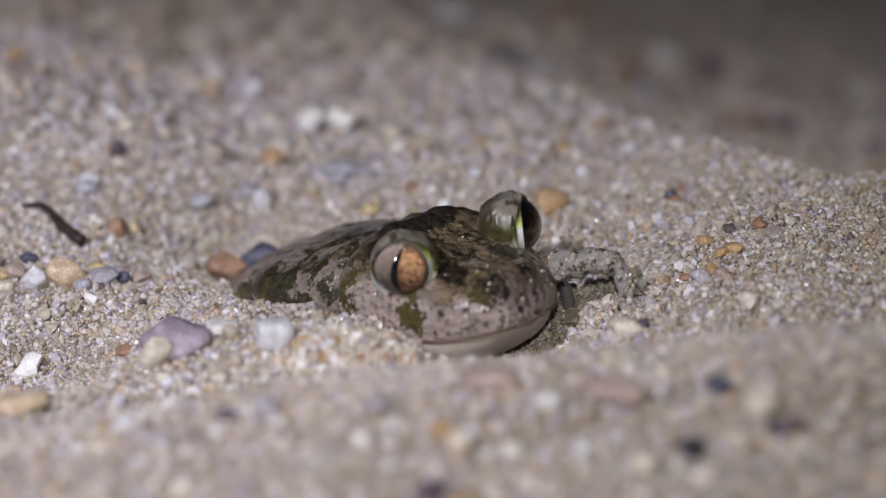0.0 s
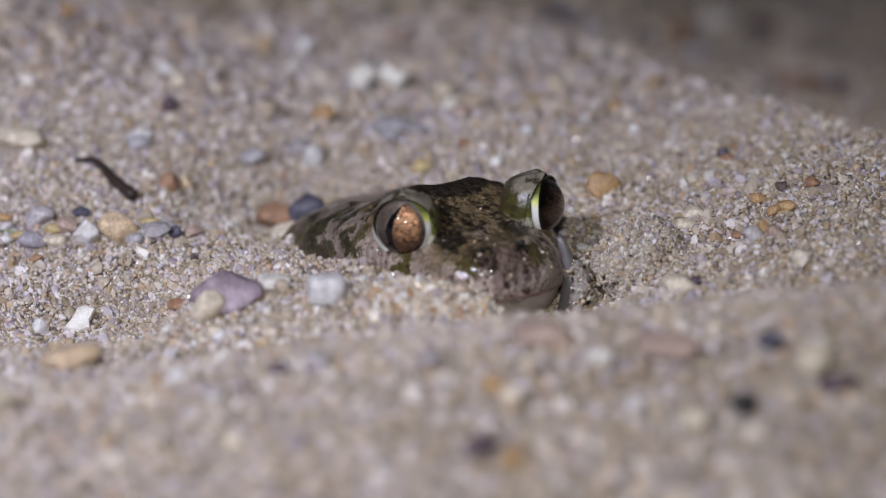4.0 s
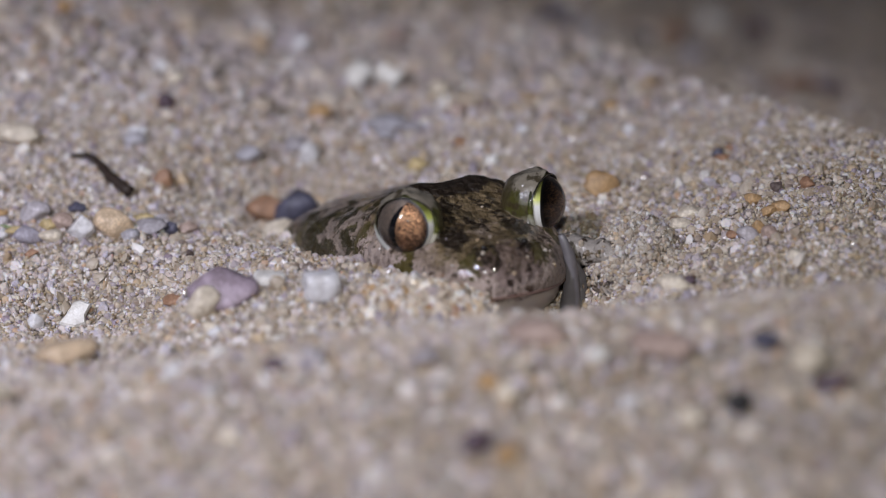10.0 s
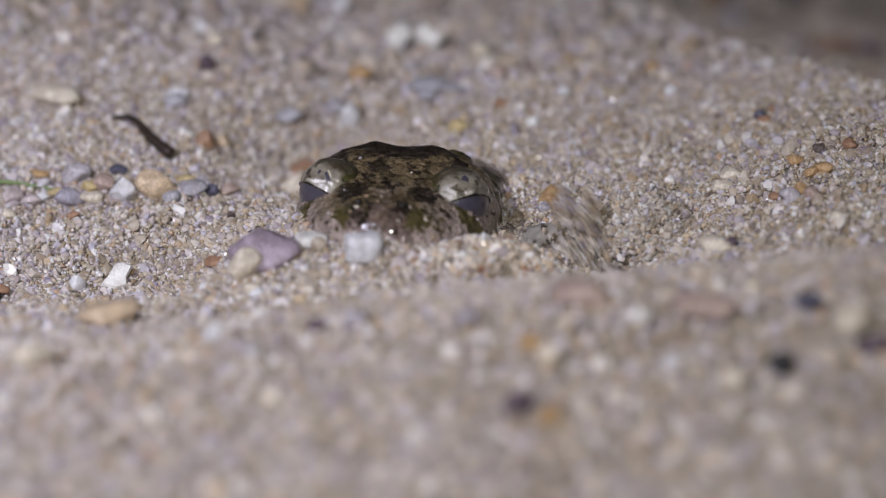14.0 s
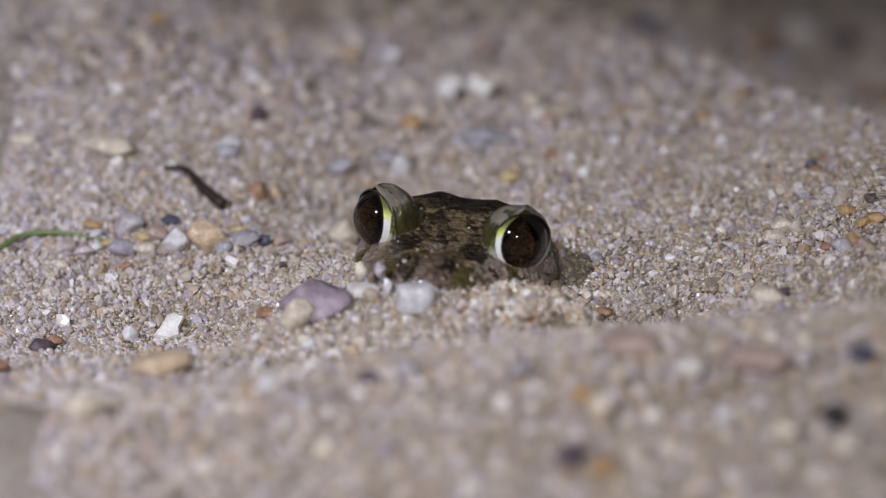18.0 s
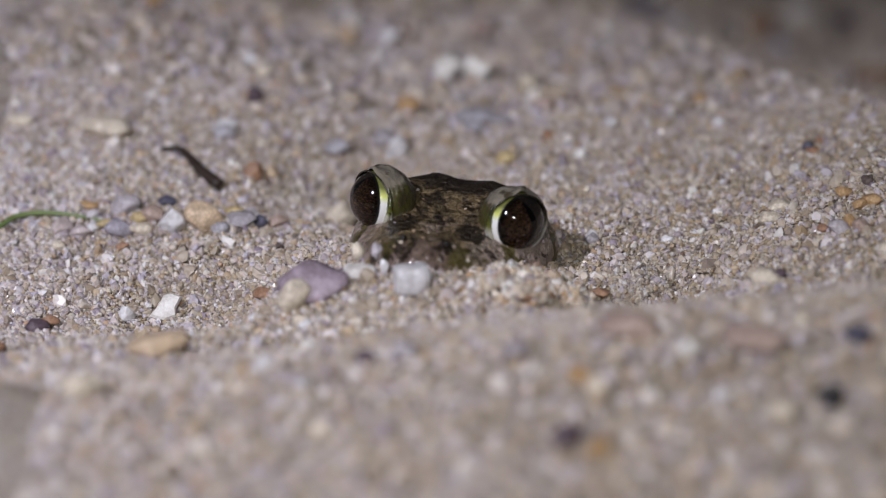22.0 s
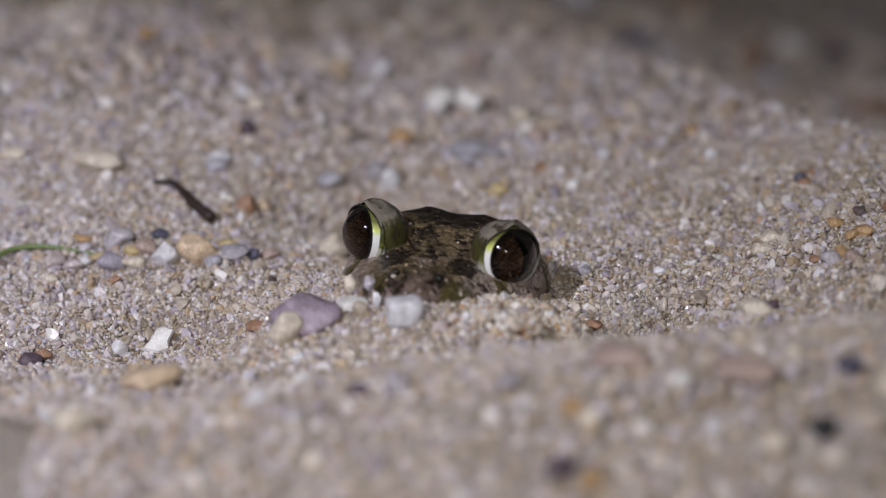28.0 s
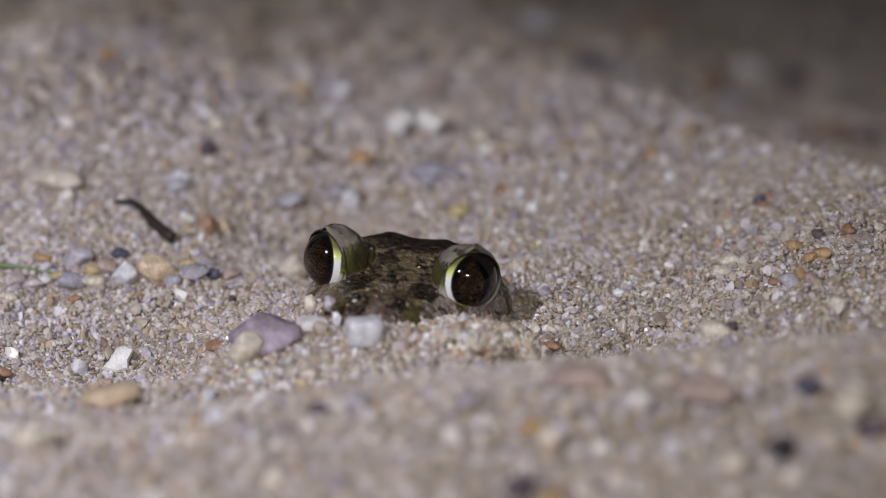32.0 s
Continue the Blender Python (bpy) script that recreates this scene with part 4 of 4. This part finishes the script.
    p += 0.34 * noise.noise(p * 0.5) * Vector((c, 0, s)) + 0.22 * noise.noise(p * 1.5) * Vector((c, 0, s))
    return p


HEAD_YS = [-15.15, -14.95, -14.6, -14.0, -13.2, -12.3, -11.3] + [-10.2 + 0.7 * k for k in range(42)]
head = part("head", loft(head_section, HEAD_YS, 88), SKIN, toad, "pale grey-brown skin with dark olive blotches, wet")


stuck = random.Random(5)
for k in range(26):                                         # wet grains of sand sticking to the head
    y = stuck.uniform(-14.2, 5.0) if k % 2 else stuck.uniform(-14.6, -10.0)
    spot = head_section(y, math.pi * stuck.uniform(0.12, 0.88))
    grain = new("sand_grain", PEBBLE_MESHES[k % 14])
    grain.parent = toad
    size = stuck.uniform(0.16, 0.34)
    grain.matrix_basis = at_mm(spot.x, spot.y, spot.z + 0.4 * size, stuck.uniform(0, 360), stuck.uniform(0, 360), 0) @ Matrix.Diagonal((size * 1.2, size, size * 0.8, 1))


def jaw_section(y, a):
    w, low = half_width(y) - 0.7, mouth_level(y) - 0.5
    c, s = math.cos(a), math.sin(a)
    deep = 6.2 * (1 - math.exp(-(y + 15.4) / 3.5)) + 0.4
    shrink = 1.0 if y < 8 else max(0.3, 1 - ((y - 8) / 11) ** 2)
    return Vector((w * power(c, 0.9) * shrink, y + 0.25, low + (deep * power(s, 0.8) if s < 0 else 0.5 * s)))


part("lower_jaw", loft(jaw_section, HEAD_YS, 48), JAW, toad, "smooth whitish lower jaw and throat")
mouth = [(-0.94 * half_width(y), y, mouth_level(y) - 0.35) for y in (3, -1, -5, -9, -12, -14, -15)] + [(0.94 * half_width(y), y, mouth_level(y) - 0.35) for y in (-15, -14, -12, -9, -5, -1, 3)]
mouth = [(x * 1.045, y - 0.12, z) for x, y, z in mouth]
part("lip", tube(mouth, [0.17] * len(mouth), 8, 5), LIP, toad, "thin reddish brown lip line")
for side in (-1, 1):
    bm = bmesh.new()
    bmesh.ops.create_uvsphere(bm, u_segments=14, v_segments=8, radius=0.55)
    bmesh.ops.transform(bm, matrix=Matrix.Translation((3.2 * side, -11.1, -0.75)) @ Matrix.Diagonal((0.9, 0.8, 0.75, 1)), verts=bm.verts)
    part("nostril", bm, NOSTRIL, toad, "small dark nostril")


def torso_section(y, a):
    s = (y - 2) / 60
    w = 13.4 * (0.68 + 0.55 * math.sin(math.pi * min(1, s * 1.25))) * (1 - max(0, s - 0.65) ** 2 * 5)
    c, q = math.cos(a), math.sin(a)
    p = Vector((w * power(c, 0.9), y, -9.6 - 0.10 * (y - 4) - 0.012 * max(0, y - 16) ** 2 + (7.0 * power(q, 0.8) if q > 0 else 12 * q) * (1 - max(0, s - 0.6) ** 2 * 4)))
    p.z += 2.6 * (lump(p, (-7.0, 15, -3), 4.0) + lump(p, (7.0, 15, -3), 4.0))
    return p + 0.7 * noise.noise(p * 0.28) * Vector((c, 0, q)) + 0.3 * noise.noise(p * 0.9) * Vector((c, 0, q))


torso = part("torso", loft(torso_section, [4 + 1.4 * k for k in range(40)], 60), BACK, toad, "mottled olive and beige back, sloping down into the sand")

R_EYE = 4.6


def cap(radius, reach, rings=14, around=40, axis_wobble=0.0, start=0.0):
    """A spherical cap round local -Y between the angles start and reach, in degrees."""
    verts, faces = [], []
    for i in range(rings + 1):
        a = radians(start + (reach - start) * i / rings)
        for k in range(around):
            b = math.tau * k / around
            aa = a * (1 + axis_wobble * math.cos(2 * b) + 0.35 * axis_wobble * math.sin(7 * b + 1))
            verts.append((radius * math.sin(aa) * math.cos(b), -radius * math.cos(aa), radius * math.sin(aa) * math.sin(b)))
    for i in range(rings):
        for k in range(around):
            faces.append((i * around + k, i * around + (k + 1) % around, (i + 1) * around + (k + 1) % around, (i + 1) * around + k))
    return verts, faces


EYES = {}
for side, word in ((-1, "first"), (1, "second")):
    bm = bmesh.new()
    bmesh.ops.create_uvsphere(bm, u_segments=48, v_segments=32, radius=R_EYE)
    for v in bm.verts:                                   # the cornea stands out a little
        ahead = -v.co.y / R_EYE
        v.co.y -= 0.20 * max(0, ahead) ** 2
    eye = part("eye", bm, IRIS[side], toad, "large glossy eye with coppery iris and upright slit pupil")
    turn = pose(10 * side * MM, 0, 0, -5, 0, 51 * side)
    eye.matrix_basis = turn
    verts, faces = cap(R_EYE + 0.30, 176, 44, 80, -0.02, 71)
    folded = []
    for p in verts:
        q = Vector(p)
        far = max(0.0, q.y / R_EYE + 0.36)                   # further from the opening the lid is thicker and more wrinkled
        q += q.normalized() * (min(1.0, far * 2.5) * (0.06 + 0.24 * noise.noise(q * 0.55 + Vector((side * 3, 0, 1))) + 0.13 * noise.noise(q * 1.5)) + 0.04 * noise.noise(q * 3.2))
        q += Vector((0, 0, 0.75)) * lump(q, (0.4 * side, -1.1, R_EYE), 0.75) + Vector((0, 0, 0.35)) * lump(q, (1.8 * side, 0.6, R_EYE), 0.8)
        folded.append(q)
    lid = link("eyelid", folded, faces, LID[side], eye, label="pale grey and olive green wrinkled eyelid with dark blotches")
    lid.matrix_basis = pose(0, 0, 0, 9, 0, -14 * side)
    a = radians(71.5)
    ring = [((R_EYE + 0.33) * math.sin(a) * math.cos(b) * 1.01, -(R_EYE + 0.33) * math.cos(a), (R_EYE + 0.33) * math.sin(a) * math.sin(b) * 1.0) for b in (math.tau * k / 20 for k in range(21))]
    rim = part("lid_rim", tube(ring, [0.13 + 0.36 * max(0.0, -math.sin(math.tau * k / 20)) for k in range(21)], 8, 3), RIM, eye, "thin pale yellowish rim of the eyelid")
    rim.matrix_basis = pose(0, 0, 0, 9, 0, -14 * side)
    away = math.pi if side > 0 else 0.0
    bow = []
    for k in range(9):
        b = away + side * radians(-58 + 13.5 * k) * -1
        a = radians(82.5 - 6.0 * max(0.0, (4 - k) / 4))
        bow.append(((R_EYE + 0.12) * math.sin(a) * math.cos(b), -(R_EYE + 0.12) * math.cos(a), (R_EYE + 0.12) * math.sin(a) * math.sin(b)))
    pad = tube(bow, [0.18, 0.24, 0.32, 0.42, 0.48, 0.46, 0.40, 0.26, 0.10], 14, 5)
    for v in pad.verts:
        v.co += v.co.normalized() * (0.05 * noise.noise(v.co * 1.4) + 0.03 * noise.noise(v.co * 3.5))
    part("eye_corner", pad, CORNER, eye, "wet yellow-green fleshy corner of the eye")
    film = link("membrane", *cap(R_EYE + 0.23, 66, 14, 44), MEMBRANE, eye, label="blue-grey inner eyelid")
    EYES[side] = (eye, turn, film, (lid, rim))

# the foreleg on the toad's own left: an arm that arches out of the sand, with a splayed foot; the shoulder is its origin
def creased(bm, amount):
    """Skin folds running along a limb, with finer wrinkles."""
    for v in bm.verts:
        v.co += v.normal * amount * (noise.noise(Vector((v.co.x * 0.9, v.co.y * 0.28, v.co.z * 0.35))) + 0.4 * noise.noise(v.co * 1.3))
    return bm


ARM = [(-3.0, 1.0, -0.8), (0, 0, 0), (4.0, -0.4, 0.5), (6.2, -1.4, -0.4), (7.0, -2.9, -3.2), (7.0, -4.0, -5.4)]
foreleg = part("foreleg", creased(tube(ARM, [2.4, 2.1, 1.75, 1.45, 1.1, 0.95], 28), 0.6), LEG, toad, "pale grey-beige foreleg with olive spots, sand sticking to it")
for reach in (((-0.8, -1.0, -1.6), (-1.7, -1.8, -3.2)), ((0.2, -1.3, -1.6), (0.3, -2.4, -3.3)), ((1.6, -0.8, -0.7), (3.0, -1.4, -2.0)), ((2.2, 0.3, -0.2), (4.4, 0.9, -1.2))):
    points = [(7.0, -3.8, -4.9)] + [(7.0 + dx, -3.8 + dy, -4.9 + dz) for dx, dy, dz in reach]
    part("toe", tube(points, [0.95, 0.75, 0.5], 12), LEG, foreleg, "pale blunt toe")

v_arm = np.array([v.co[:] for v in foreleg.data.vertices]) / MM
n_arm = np.array([v.normal[:] for v in foreleg.data.vertices])
spots = np.concatenate([np.flatnonzero(n_arm[:, 2] > -0.1)] * 3)
spots = spots[RNG.random(len(spots)) < 0.05]
crust = grains("sand_crust", v_arm[spots] + RNG.normal(0, 0.22, (len(spots), 3)), RNG.uniform(0.16, 0.42, len(spots)), 1, False, GRAINS)
crust.parent = foreleg
crust["label"] = "damp sand grains sticking to the foreleg"

# loose skin hanging from the corner of the mouth to the chest
FOLD_LINES = [([(12.4, -7.2, -2.8), (13.2, -8.2, -5.2), (13.5, -9.0, -9.0), (12.8, -10.0, -15.0)], [0.4, 0.8, 1.1, 1.7]),
              ([(13.6, -7.0, -5.8), (15.4, -8.0, -9.5), (15.2, -9.0, -14.0)], [0.4, 0.7, 0.85])]
folds = [part("throat_fold", creased(tube(points, radii, 20), 0.25), FOLD, toad, "smooth pale lilac-grey fold of loose skin") for points, radii in FOLD_LINES]

# ---------------------------------------------------------------- loose sand and stones that the toad shifts


def clump(name, n, wide, deep, tall, label, material, coarse):
    """A heap of loose grains about its own foot."""
    a, r = RNG.uniform(0, math.tau, n), np.sqrt(RNG.random(n))
    x, y = r * np.cos(a) * wide / 2, r * np.sin(a) * deep / 2
    z = tall * (1 - r ** 2) ** 0.8 + 0.8 * np.sin(x * 1.1 + 0.7) * np.cos(y * 1.3) + 0.5 * np.sin(x * 2.3) * np.sin(y * 2.0 + 1) - 0.5 * RNG.random(n)
    ob = grains(name, np.stack([x, y, z], -1), coarse * 2.6 ** (RNG.random(n) ** 1.7), 1, False, material)
    v, f = ico(3)
    core = link("core", [(p[0] * wide * 0.46, p[1] * deep * 0.46, tall * 0.92 * max(0.0, 1 - p[0] ** 2 - p[1] ** 2) ** 0.8 - 1.0 if p[2] > 0 else -2.0) for p in v], f.tolist(), SAND, ob, label="packed damp sand")
    return tagged(ob, label, "sand", kind="stuff")


heap = clump("sand_heap", 4600, 16, 15, 8.5, "heap of loose damp sand pushed up beside the toad", GRAINS, 0.24)
drift = clump("sand_drift", 3000, 24, 14, 4.8, "low drift of coarse damp cream and rusty sand shoved against the toad's snout", WET, 0.46)
coarse = clump("coarse_sand", 620, 15, 6.5, 2.8, "clump of coarse pale and rusty grains piled against the toad's snout", WET, 0.33)

spray = []                                                  # a ragged fan of grains thrown aside as the toad digs
for finger in range(13):
    lift, reach = radians(-34 + 6 * finger), RNG.uniform(9, 18)
    along = RNG.random(170) ** 0.7 * reach
    wide = 0.35 + 0.10 * along * (1 - along / (reach * 1.15))
    spray.append(np.stack([8 - along * math.cos(lift), RNG.normal(0, 1.3, 170), along * math.sin(lift) + RNG.normal(0, 1, 170) * wide], -1))
spray = np.concatenate(spray)
flung = tagged(grains("flung_sand", spray, RNG.uniform(0.26, 0.55, len(spray)), 1, False, GRAINS), "loose sand grains flung aside by the digging toad", "sand", kind="stuff")

cream_cobble = stone("cream_stone", -24, 11, 5.2, 4.8, "cream")
slate_cobble = stone("slate_stone", -21, 20, 7.4, 6.4, "navy")
brown_cobble = stone("brown_stone", -26, 20, 6.6, 6.0, "rust")
orange_cobble = stone("orange_stone", 25, 30, 6.4, 4.8, "orange")

SNOUT_CHIPS = [
    (stone("cream_chip", 10, -8, 2.6, 2.2, "cream"), (-24.4, -10.0, 5.9)),
    (stone("mauve_chip", 12, -8, 2.4, 1.7, "lilac"), (-21.6, -10.5, 6.2)),
    (stone("quartz_chip", 14, -8, 2.2, 1.7, "quartz"), (-20.6, -11.0, 4.0)),
]

# ---------------------------------------------------------------- what moves
TOAD_ROWS = [   # seconds, x, y, z of the point between the eyes, nod, lean, heading
    (0.0, 9.7, 2.0, 10.4, 2, -3.0, 38),
    (0.06, 9.6, 2.0, 10.3, 2, -3.0, 37.6),
    (0.3, 8.0, 2.0, 8.2, -2, -3.0, 30),
    (0.6, 5.5, 2.0, 8.0, 0, -1.0, 25),
    (1.0, 3.9, 2.0, 8.3, 2, 0.3, 23),
    (2.5, 4.0, 2.0, 8.3, 2, 0.4, 23),
    (6.0, 4.0, 2.0, 8.3, 2, 0.4, 23),
    (8.0, 4.0, 2.0, 8.1, 2, 0.5, 23),
    (9.0, 4.2, 2.0, 7.8, 2, 0.5, 23),
    (9.5, 4.7, 2.0, 7.4, 2, 0.5, 24),
    (10.0, 4.9, 2.0, 8.3, 2, -0.1, 24),
    (10.5, 2.8, 2.0, 8.4, 2, -1.5, 23),
    (11.0, -3.9, 2.0, 8.4, -2, 0.8, 5),
    (11.5, -4.1, 2.0, 6.5, 0, 3.0, 4),
    (12.0, -4.1, 2.0, 6.7, 0, 1.2, 4),
    (13.0, -3.3, 2.0, 6.7, 0, 0.0, 4),
    (13.5, -5.1, 2.0, 6.2, 0, 0.5, 3),
    (14.0, -12.6, 2.0, 8.3, -2, 1.5, -8),
    (14.5, -10.7, 2.0, 6.6, -2, 8.0, -12),
    (15.4, -11.4, 2.0, 6.8, -1, 6.0, -14),
    (16.5, -11.8, 2.0, 7.7, 0, 4.4, -15),
    (20.0, -11.9, 2.0, 7.75, 0, 3.6, -15),
    (24.0, -11.9, 2.0, 7.65, 0, 3.6, -15),
    (29.5, -11.9, 2.0, 7.45, 0, 3.8, -15),
    (30.5, -11.7, 2.0, 7.6, 0, 2.9, -15),
    (31.0, -11.9, 2.0, 6.95, 0, 3.0, -15),
    (32.0, -11.8, 2.0, 6.85, 0, 2.9, -15),
]
BLINKS = [   # seconds, how far the eyes are drawn in, 0 to 1
    (0.0, 0.04), (0.2, 1.0), (0.4, 0.9), (0.55, 0.6), (0.7, 0.2), (0.9, 0.0), (10.4, 0.0), (10.6, 0.5), (10.8, 1.0), (11.0, 0.9), (11.3, 0.4), (11.6, 0.0),
    (13.4, 0.0), (13.7, 0.8), (14.0, 1.0), (14.5, 0.9), (15.2, 0.4), (15.8, 0.0), (32.0, 0.0),
]


def toad_pose(x, y, z, nod, lean, heading):
    return Matrix.Translation((x * MM, y * MM, z * MM)) @ pose(0, 0, 0, 0, 0, heading) @ pose(0, 0, 0, 0, lean, 0) @ pose(0, 0, 0, nod, 0, 0)


def toad_at(t):
    times = [row[0] for row in TOAD_ROWS]
    return toad_pose(*(float(np.interp(t, times, [row[k] for row in TOAD_ROWS])) for k in range(1, 7)))


FORELEG_ROWS = [   # seconds, place of the shoulder in the world, turn
    (0.0, 27.0, 1.0, 7.4, 0, 0, 0), (0.06, 27.0, 1.0, 7.4, 0, 0, 0), (0.15, 23.0, 2.0, 5.0, 0, 5, -12), (0.3, 18.8, 3.0, 1.2, 0, 6, -26), (8.6, 18.8, 3.0, 1.2, 0, 6, -26), (9.5, 20.2, 3.0, 0.9, 0, 5, -20), (10.4, 20.6, 2.0, 2.2, 0, 4, -16),
    (10.8, 14.0, 3.0, 0.4, 0, 12, -20), (11.2, 12.2, 3.0, -0.4, 0, 16, -20), (13.5, 12.8, 3.0, -0.2, 0, 16, -18), (13.7, 12.0, 2.0, -3.0, 0, 20, -20), (13.95, 11.0, 1.0, -1.0, 0, -10, 10), (14.2, 6.0, -2.0, -4.0, 0, -10, 20),
    (14.6, 4.0, 4.0, -10.0, 0, 0, 0), (16.5, 2.0, 8.0, -12.0, 0, 0, 0), (32.0, 2.0, 8.0, -12.0, 0, 0, 0),
]
FOLD_ROWS = [(0.0, 1.6, 1.5, -4.2), (0.06, 1.6, 1.5, -4.2), (0.15, 1.0, 1, -2.6), (0.3, -1.3, 0.3, 0), (10.5, -1.3, 0.3, 0), (11.0, -1.2, 2.5, -2.5), (13.5, -1.2, 2.5, -2.5), (13.9, -4, 4, -6), (32.0, -4, 4, -6)]


def motions():
    walk(toad, [(t, toad_pose(*rest)) for t, *rest in TOAD_ROWS])
    fine = BLINKS[:1] + [row for a, b in zip(BLINKS, BLINKS[1:]) for row in (((a[0] + b[0]) / 2, (a[1] + b[1]) / 2), b)]
    for side in EYES:
        eye, turn, film, lids = EYES[side]
        walk(eye, [(t, Matrix.Translation((-0.8 * side * k * MM, 0.6 * k * MM, -3.6 * k * MM)) @ turn) for t, k in BLINKS])
        walk(film, [(t, pose(0, 0, 0, 142 * (1 - k), 0, 0)) for t, k in fine])
        for skin in lids:
            walk(skin, [(t, pose(0, 0, 0, 9 + 42 * k, 0, -14 * side)) for t, k in BLINKS])
    walk(torso, [(0.0, pose(0, 0, 0, 0, 0, 6)), (1.0, pose(0, 0, 0, 0, 0, 4)), (10.4, pose(0, 0, 0, 0, 0, 4)), (11.0, at_mm(0, -2, 1.9)),
                 (13.5, at_mm(0, -2, 1.9)), (14.5, at_mm(0, -1, 0.6)), (16.5, at_mm(0, 0, -3.5)), (32.0, at_mm(0, 0, -3.7))])
    walk(foreleg, [(t, toad_at(t).inverted() @ at_mm(*place)) for t, *place in FORELEG_ROWS])
    for fold in folds:
        walk(fold, [(t, at_mm(*place)) for t, *place in FOLD_ROWS])
    walk(heap, [(0.0, at_mm(39, 9, -1.6)), (0.3, at_mm(31.0, 4, -1.8)), (1.0, at_mm(29.5, 3.5, -1.8)), (10.5, at_mm(29.5, 3.5, -1.8)), (11.0, at_mm(27.5, 3.5, -1.8, 0, 0, -8)), (13.6, at_mm(27.0, 3.5, -1.8, 0, 0, -8)),
                (14.1, at_mm(23.0, 3.0, -3.6, 0, 0, -20)), (14.5, at_mm(19.0, 2.0, -4.8, 0, 0, -35)), (16.0, at_mm(15.5, 1.0, -9.5, 0, 0, -40)), (32.0, at_mm(15.5, 1.0, -9.5, 0, 0, -40))])
    walk(drift, [(0.0, at_mm(-7.0, -17, -0.6)), (0.6, at_mm(-4, -15.5, -0.9)), (10.4, at_mm(-4, -15.5, -0.9)), (11.1, at_mm(-1, -14, -2.2)), (13.6, at_mm(-1, -14, -2.2)), (14.4, at_mm(1, -11, -2.0)), (16.0, at_mm(-3, -11.0, -2.0)), (32.0, at_mm(-3, -11.0, -2.0))])
    walk(coarse, [(0.0, at_mm(-4.5, -18.5, 0.4)), (0.6, at_mm(-2.6, -18, 0.2)), (10.4, at_mm(-2.6, -18, 0.2)), (11.1, at_mm(-4, -18, 0.8)), (13.6, at_mm(-4, -18, 1.0)), (14.4, at_mm(-4.5, -18, 1.9)), (32.0, at_mm(-4.0, -18, 1.9))])
    walk(flung, [(0.0, at_mm(24, 2, -12)), (13.8, at_mm(24, 2, -12)), (13.9, at_mm(19, 1, -10, 0, 40, 0)), (14.0, at_mm(13.5, 0, -4.2, 0, 35, 0)), (14.1, at_mm(5, -8, 5.5, 0, 20, 5)), (14.2, at_mm(-4.5, -12, 6.0, 0, 28, 8)),
                 (14.3, at_mm(-2.5, -12, 4.6, 0, 32, 8)), (14.5, at_mm(1, -11, -1.0, 0, 25, 8)), (14.9, at_mm(6, -7, -11.0, 0, 10, 8)), (32.0, at_mm(6, -7, -11.0, 0, 10, 8))])
    walk(cream_cobble, [(0.0, at_mm(-20.2, 39, -4.4)), (1.0, at_mm(-22.6, 34.2, -5.6)), (6.0, at_mm(-24.7, 30.3, -6.2)), (13.4, at_mm(-27.3, 31.5, -5.8, 0, 0, 30)), (14.5, at_mm(-29.4, 32.6, -5.2, 0, 0, 50)), (32.0, at_mm(-29.4, 32.8, -5.2, 0, 0, 50))])
    walk(slate_cobble, [(0.0, at_mm(-21, 35.6, -4.8)), (6.0, at_mm(-22.4, 37.2, -4.5)), (13.5, at_mm(-22.9, 37.3, -4.5)), (14.4, at_mm(-19.7, 37, -6)), (16.4, at_mm(-16.6, 37, -8.4)), (32.0, at_mm(-16.6, 37, -8.4))])
    walk(brown_cobble, [(0.0, at_mm(-26.3, 34.6, -5.4)), (6.0, at_mm(-26.8, 37.3, -5)), (13.5, at_mm(-27.9, 40, -5.8)), (16.0, at_mm(-26.9, 41, -10.4)), (32.0, at_mm(-26.9, 41, -10.4))])
    walk(orange_cobble, [(0.0, at_mm(25.4, 38, 3.2)), (0.5, at_mm(24.6, 27.5, 2.8)), (10.5, at_mm(25.2, 26.7, 3.0)), (13.5, at_mm(21.7, 17.3, 2.0)), (14.0, at_mm(11, 12.5, -0.5, 0, 30, 40)), (14.6, at_mm(12, 14, -1.5, 0, 50, 60)), (16.4, at_mm(13, 15, -7.0, 0, 60, 60)), (32.0, at_mm(13, 15, -7.0, 0, 60, 60))])
    for chip, (x, y, z) in SNOUT_CHIPS:
        walk(chip, [(0.0, at_mm(x + 34, y + 6, -4.5)), (13.7, at_mm(x + 31, y + 5, -4.5)), (14.2, at_mm(x + 14, y + 2, z - 1.5, 0, 40, 30)), (14.6, at_mm(x + 3, y, z, 0, 70, 50)), (16.2, at_mm(x, y, z, 0, 80, 60)), (32.0, at_mm(x, y, z, 0, 80, 60))])


motions()
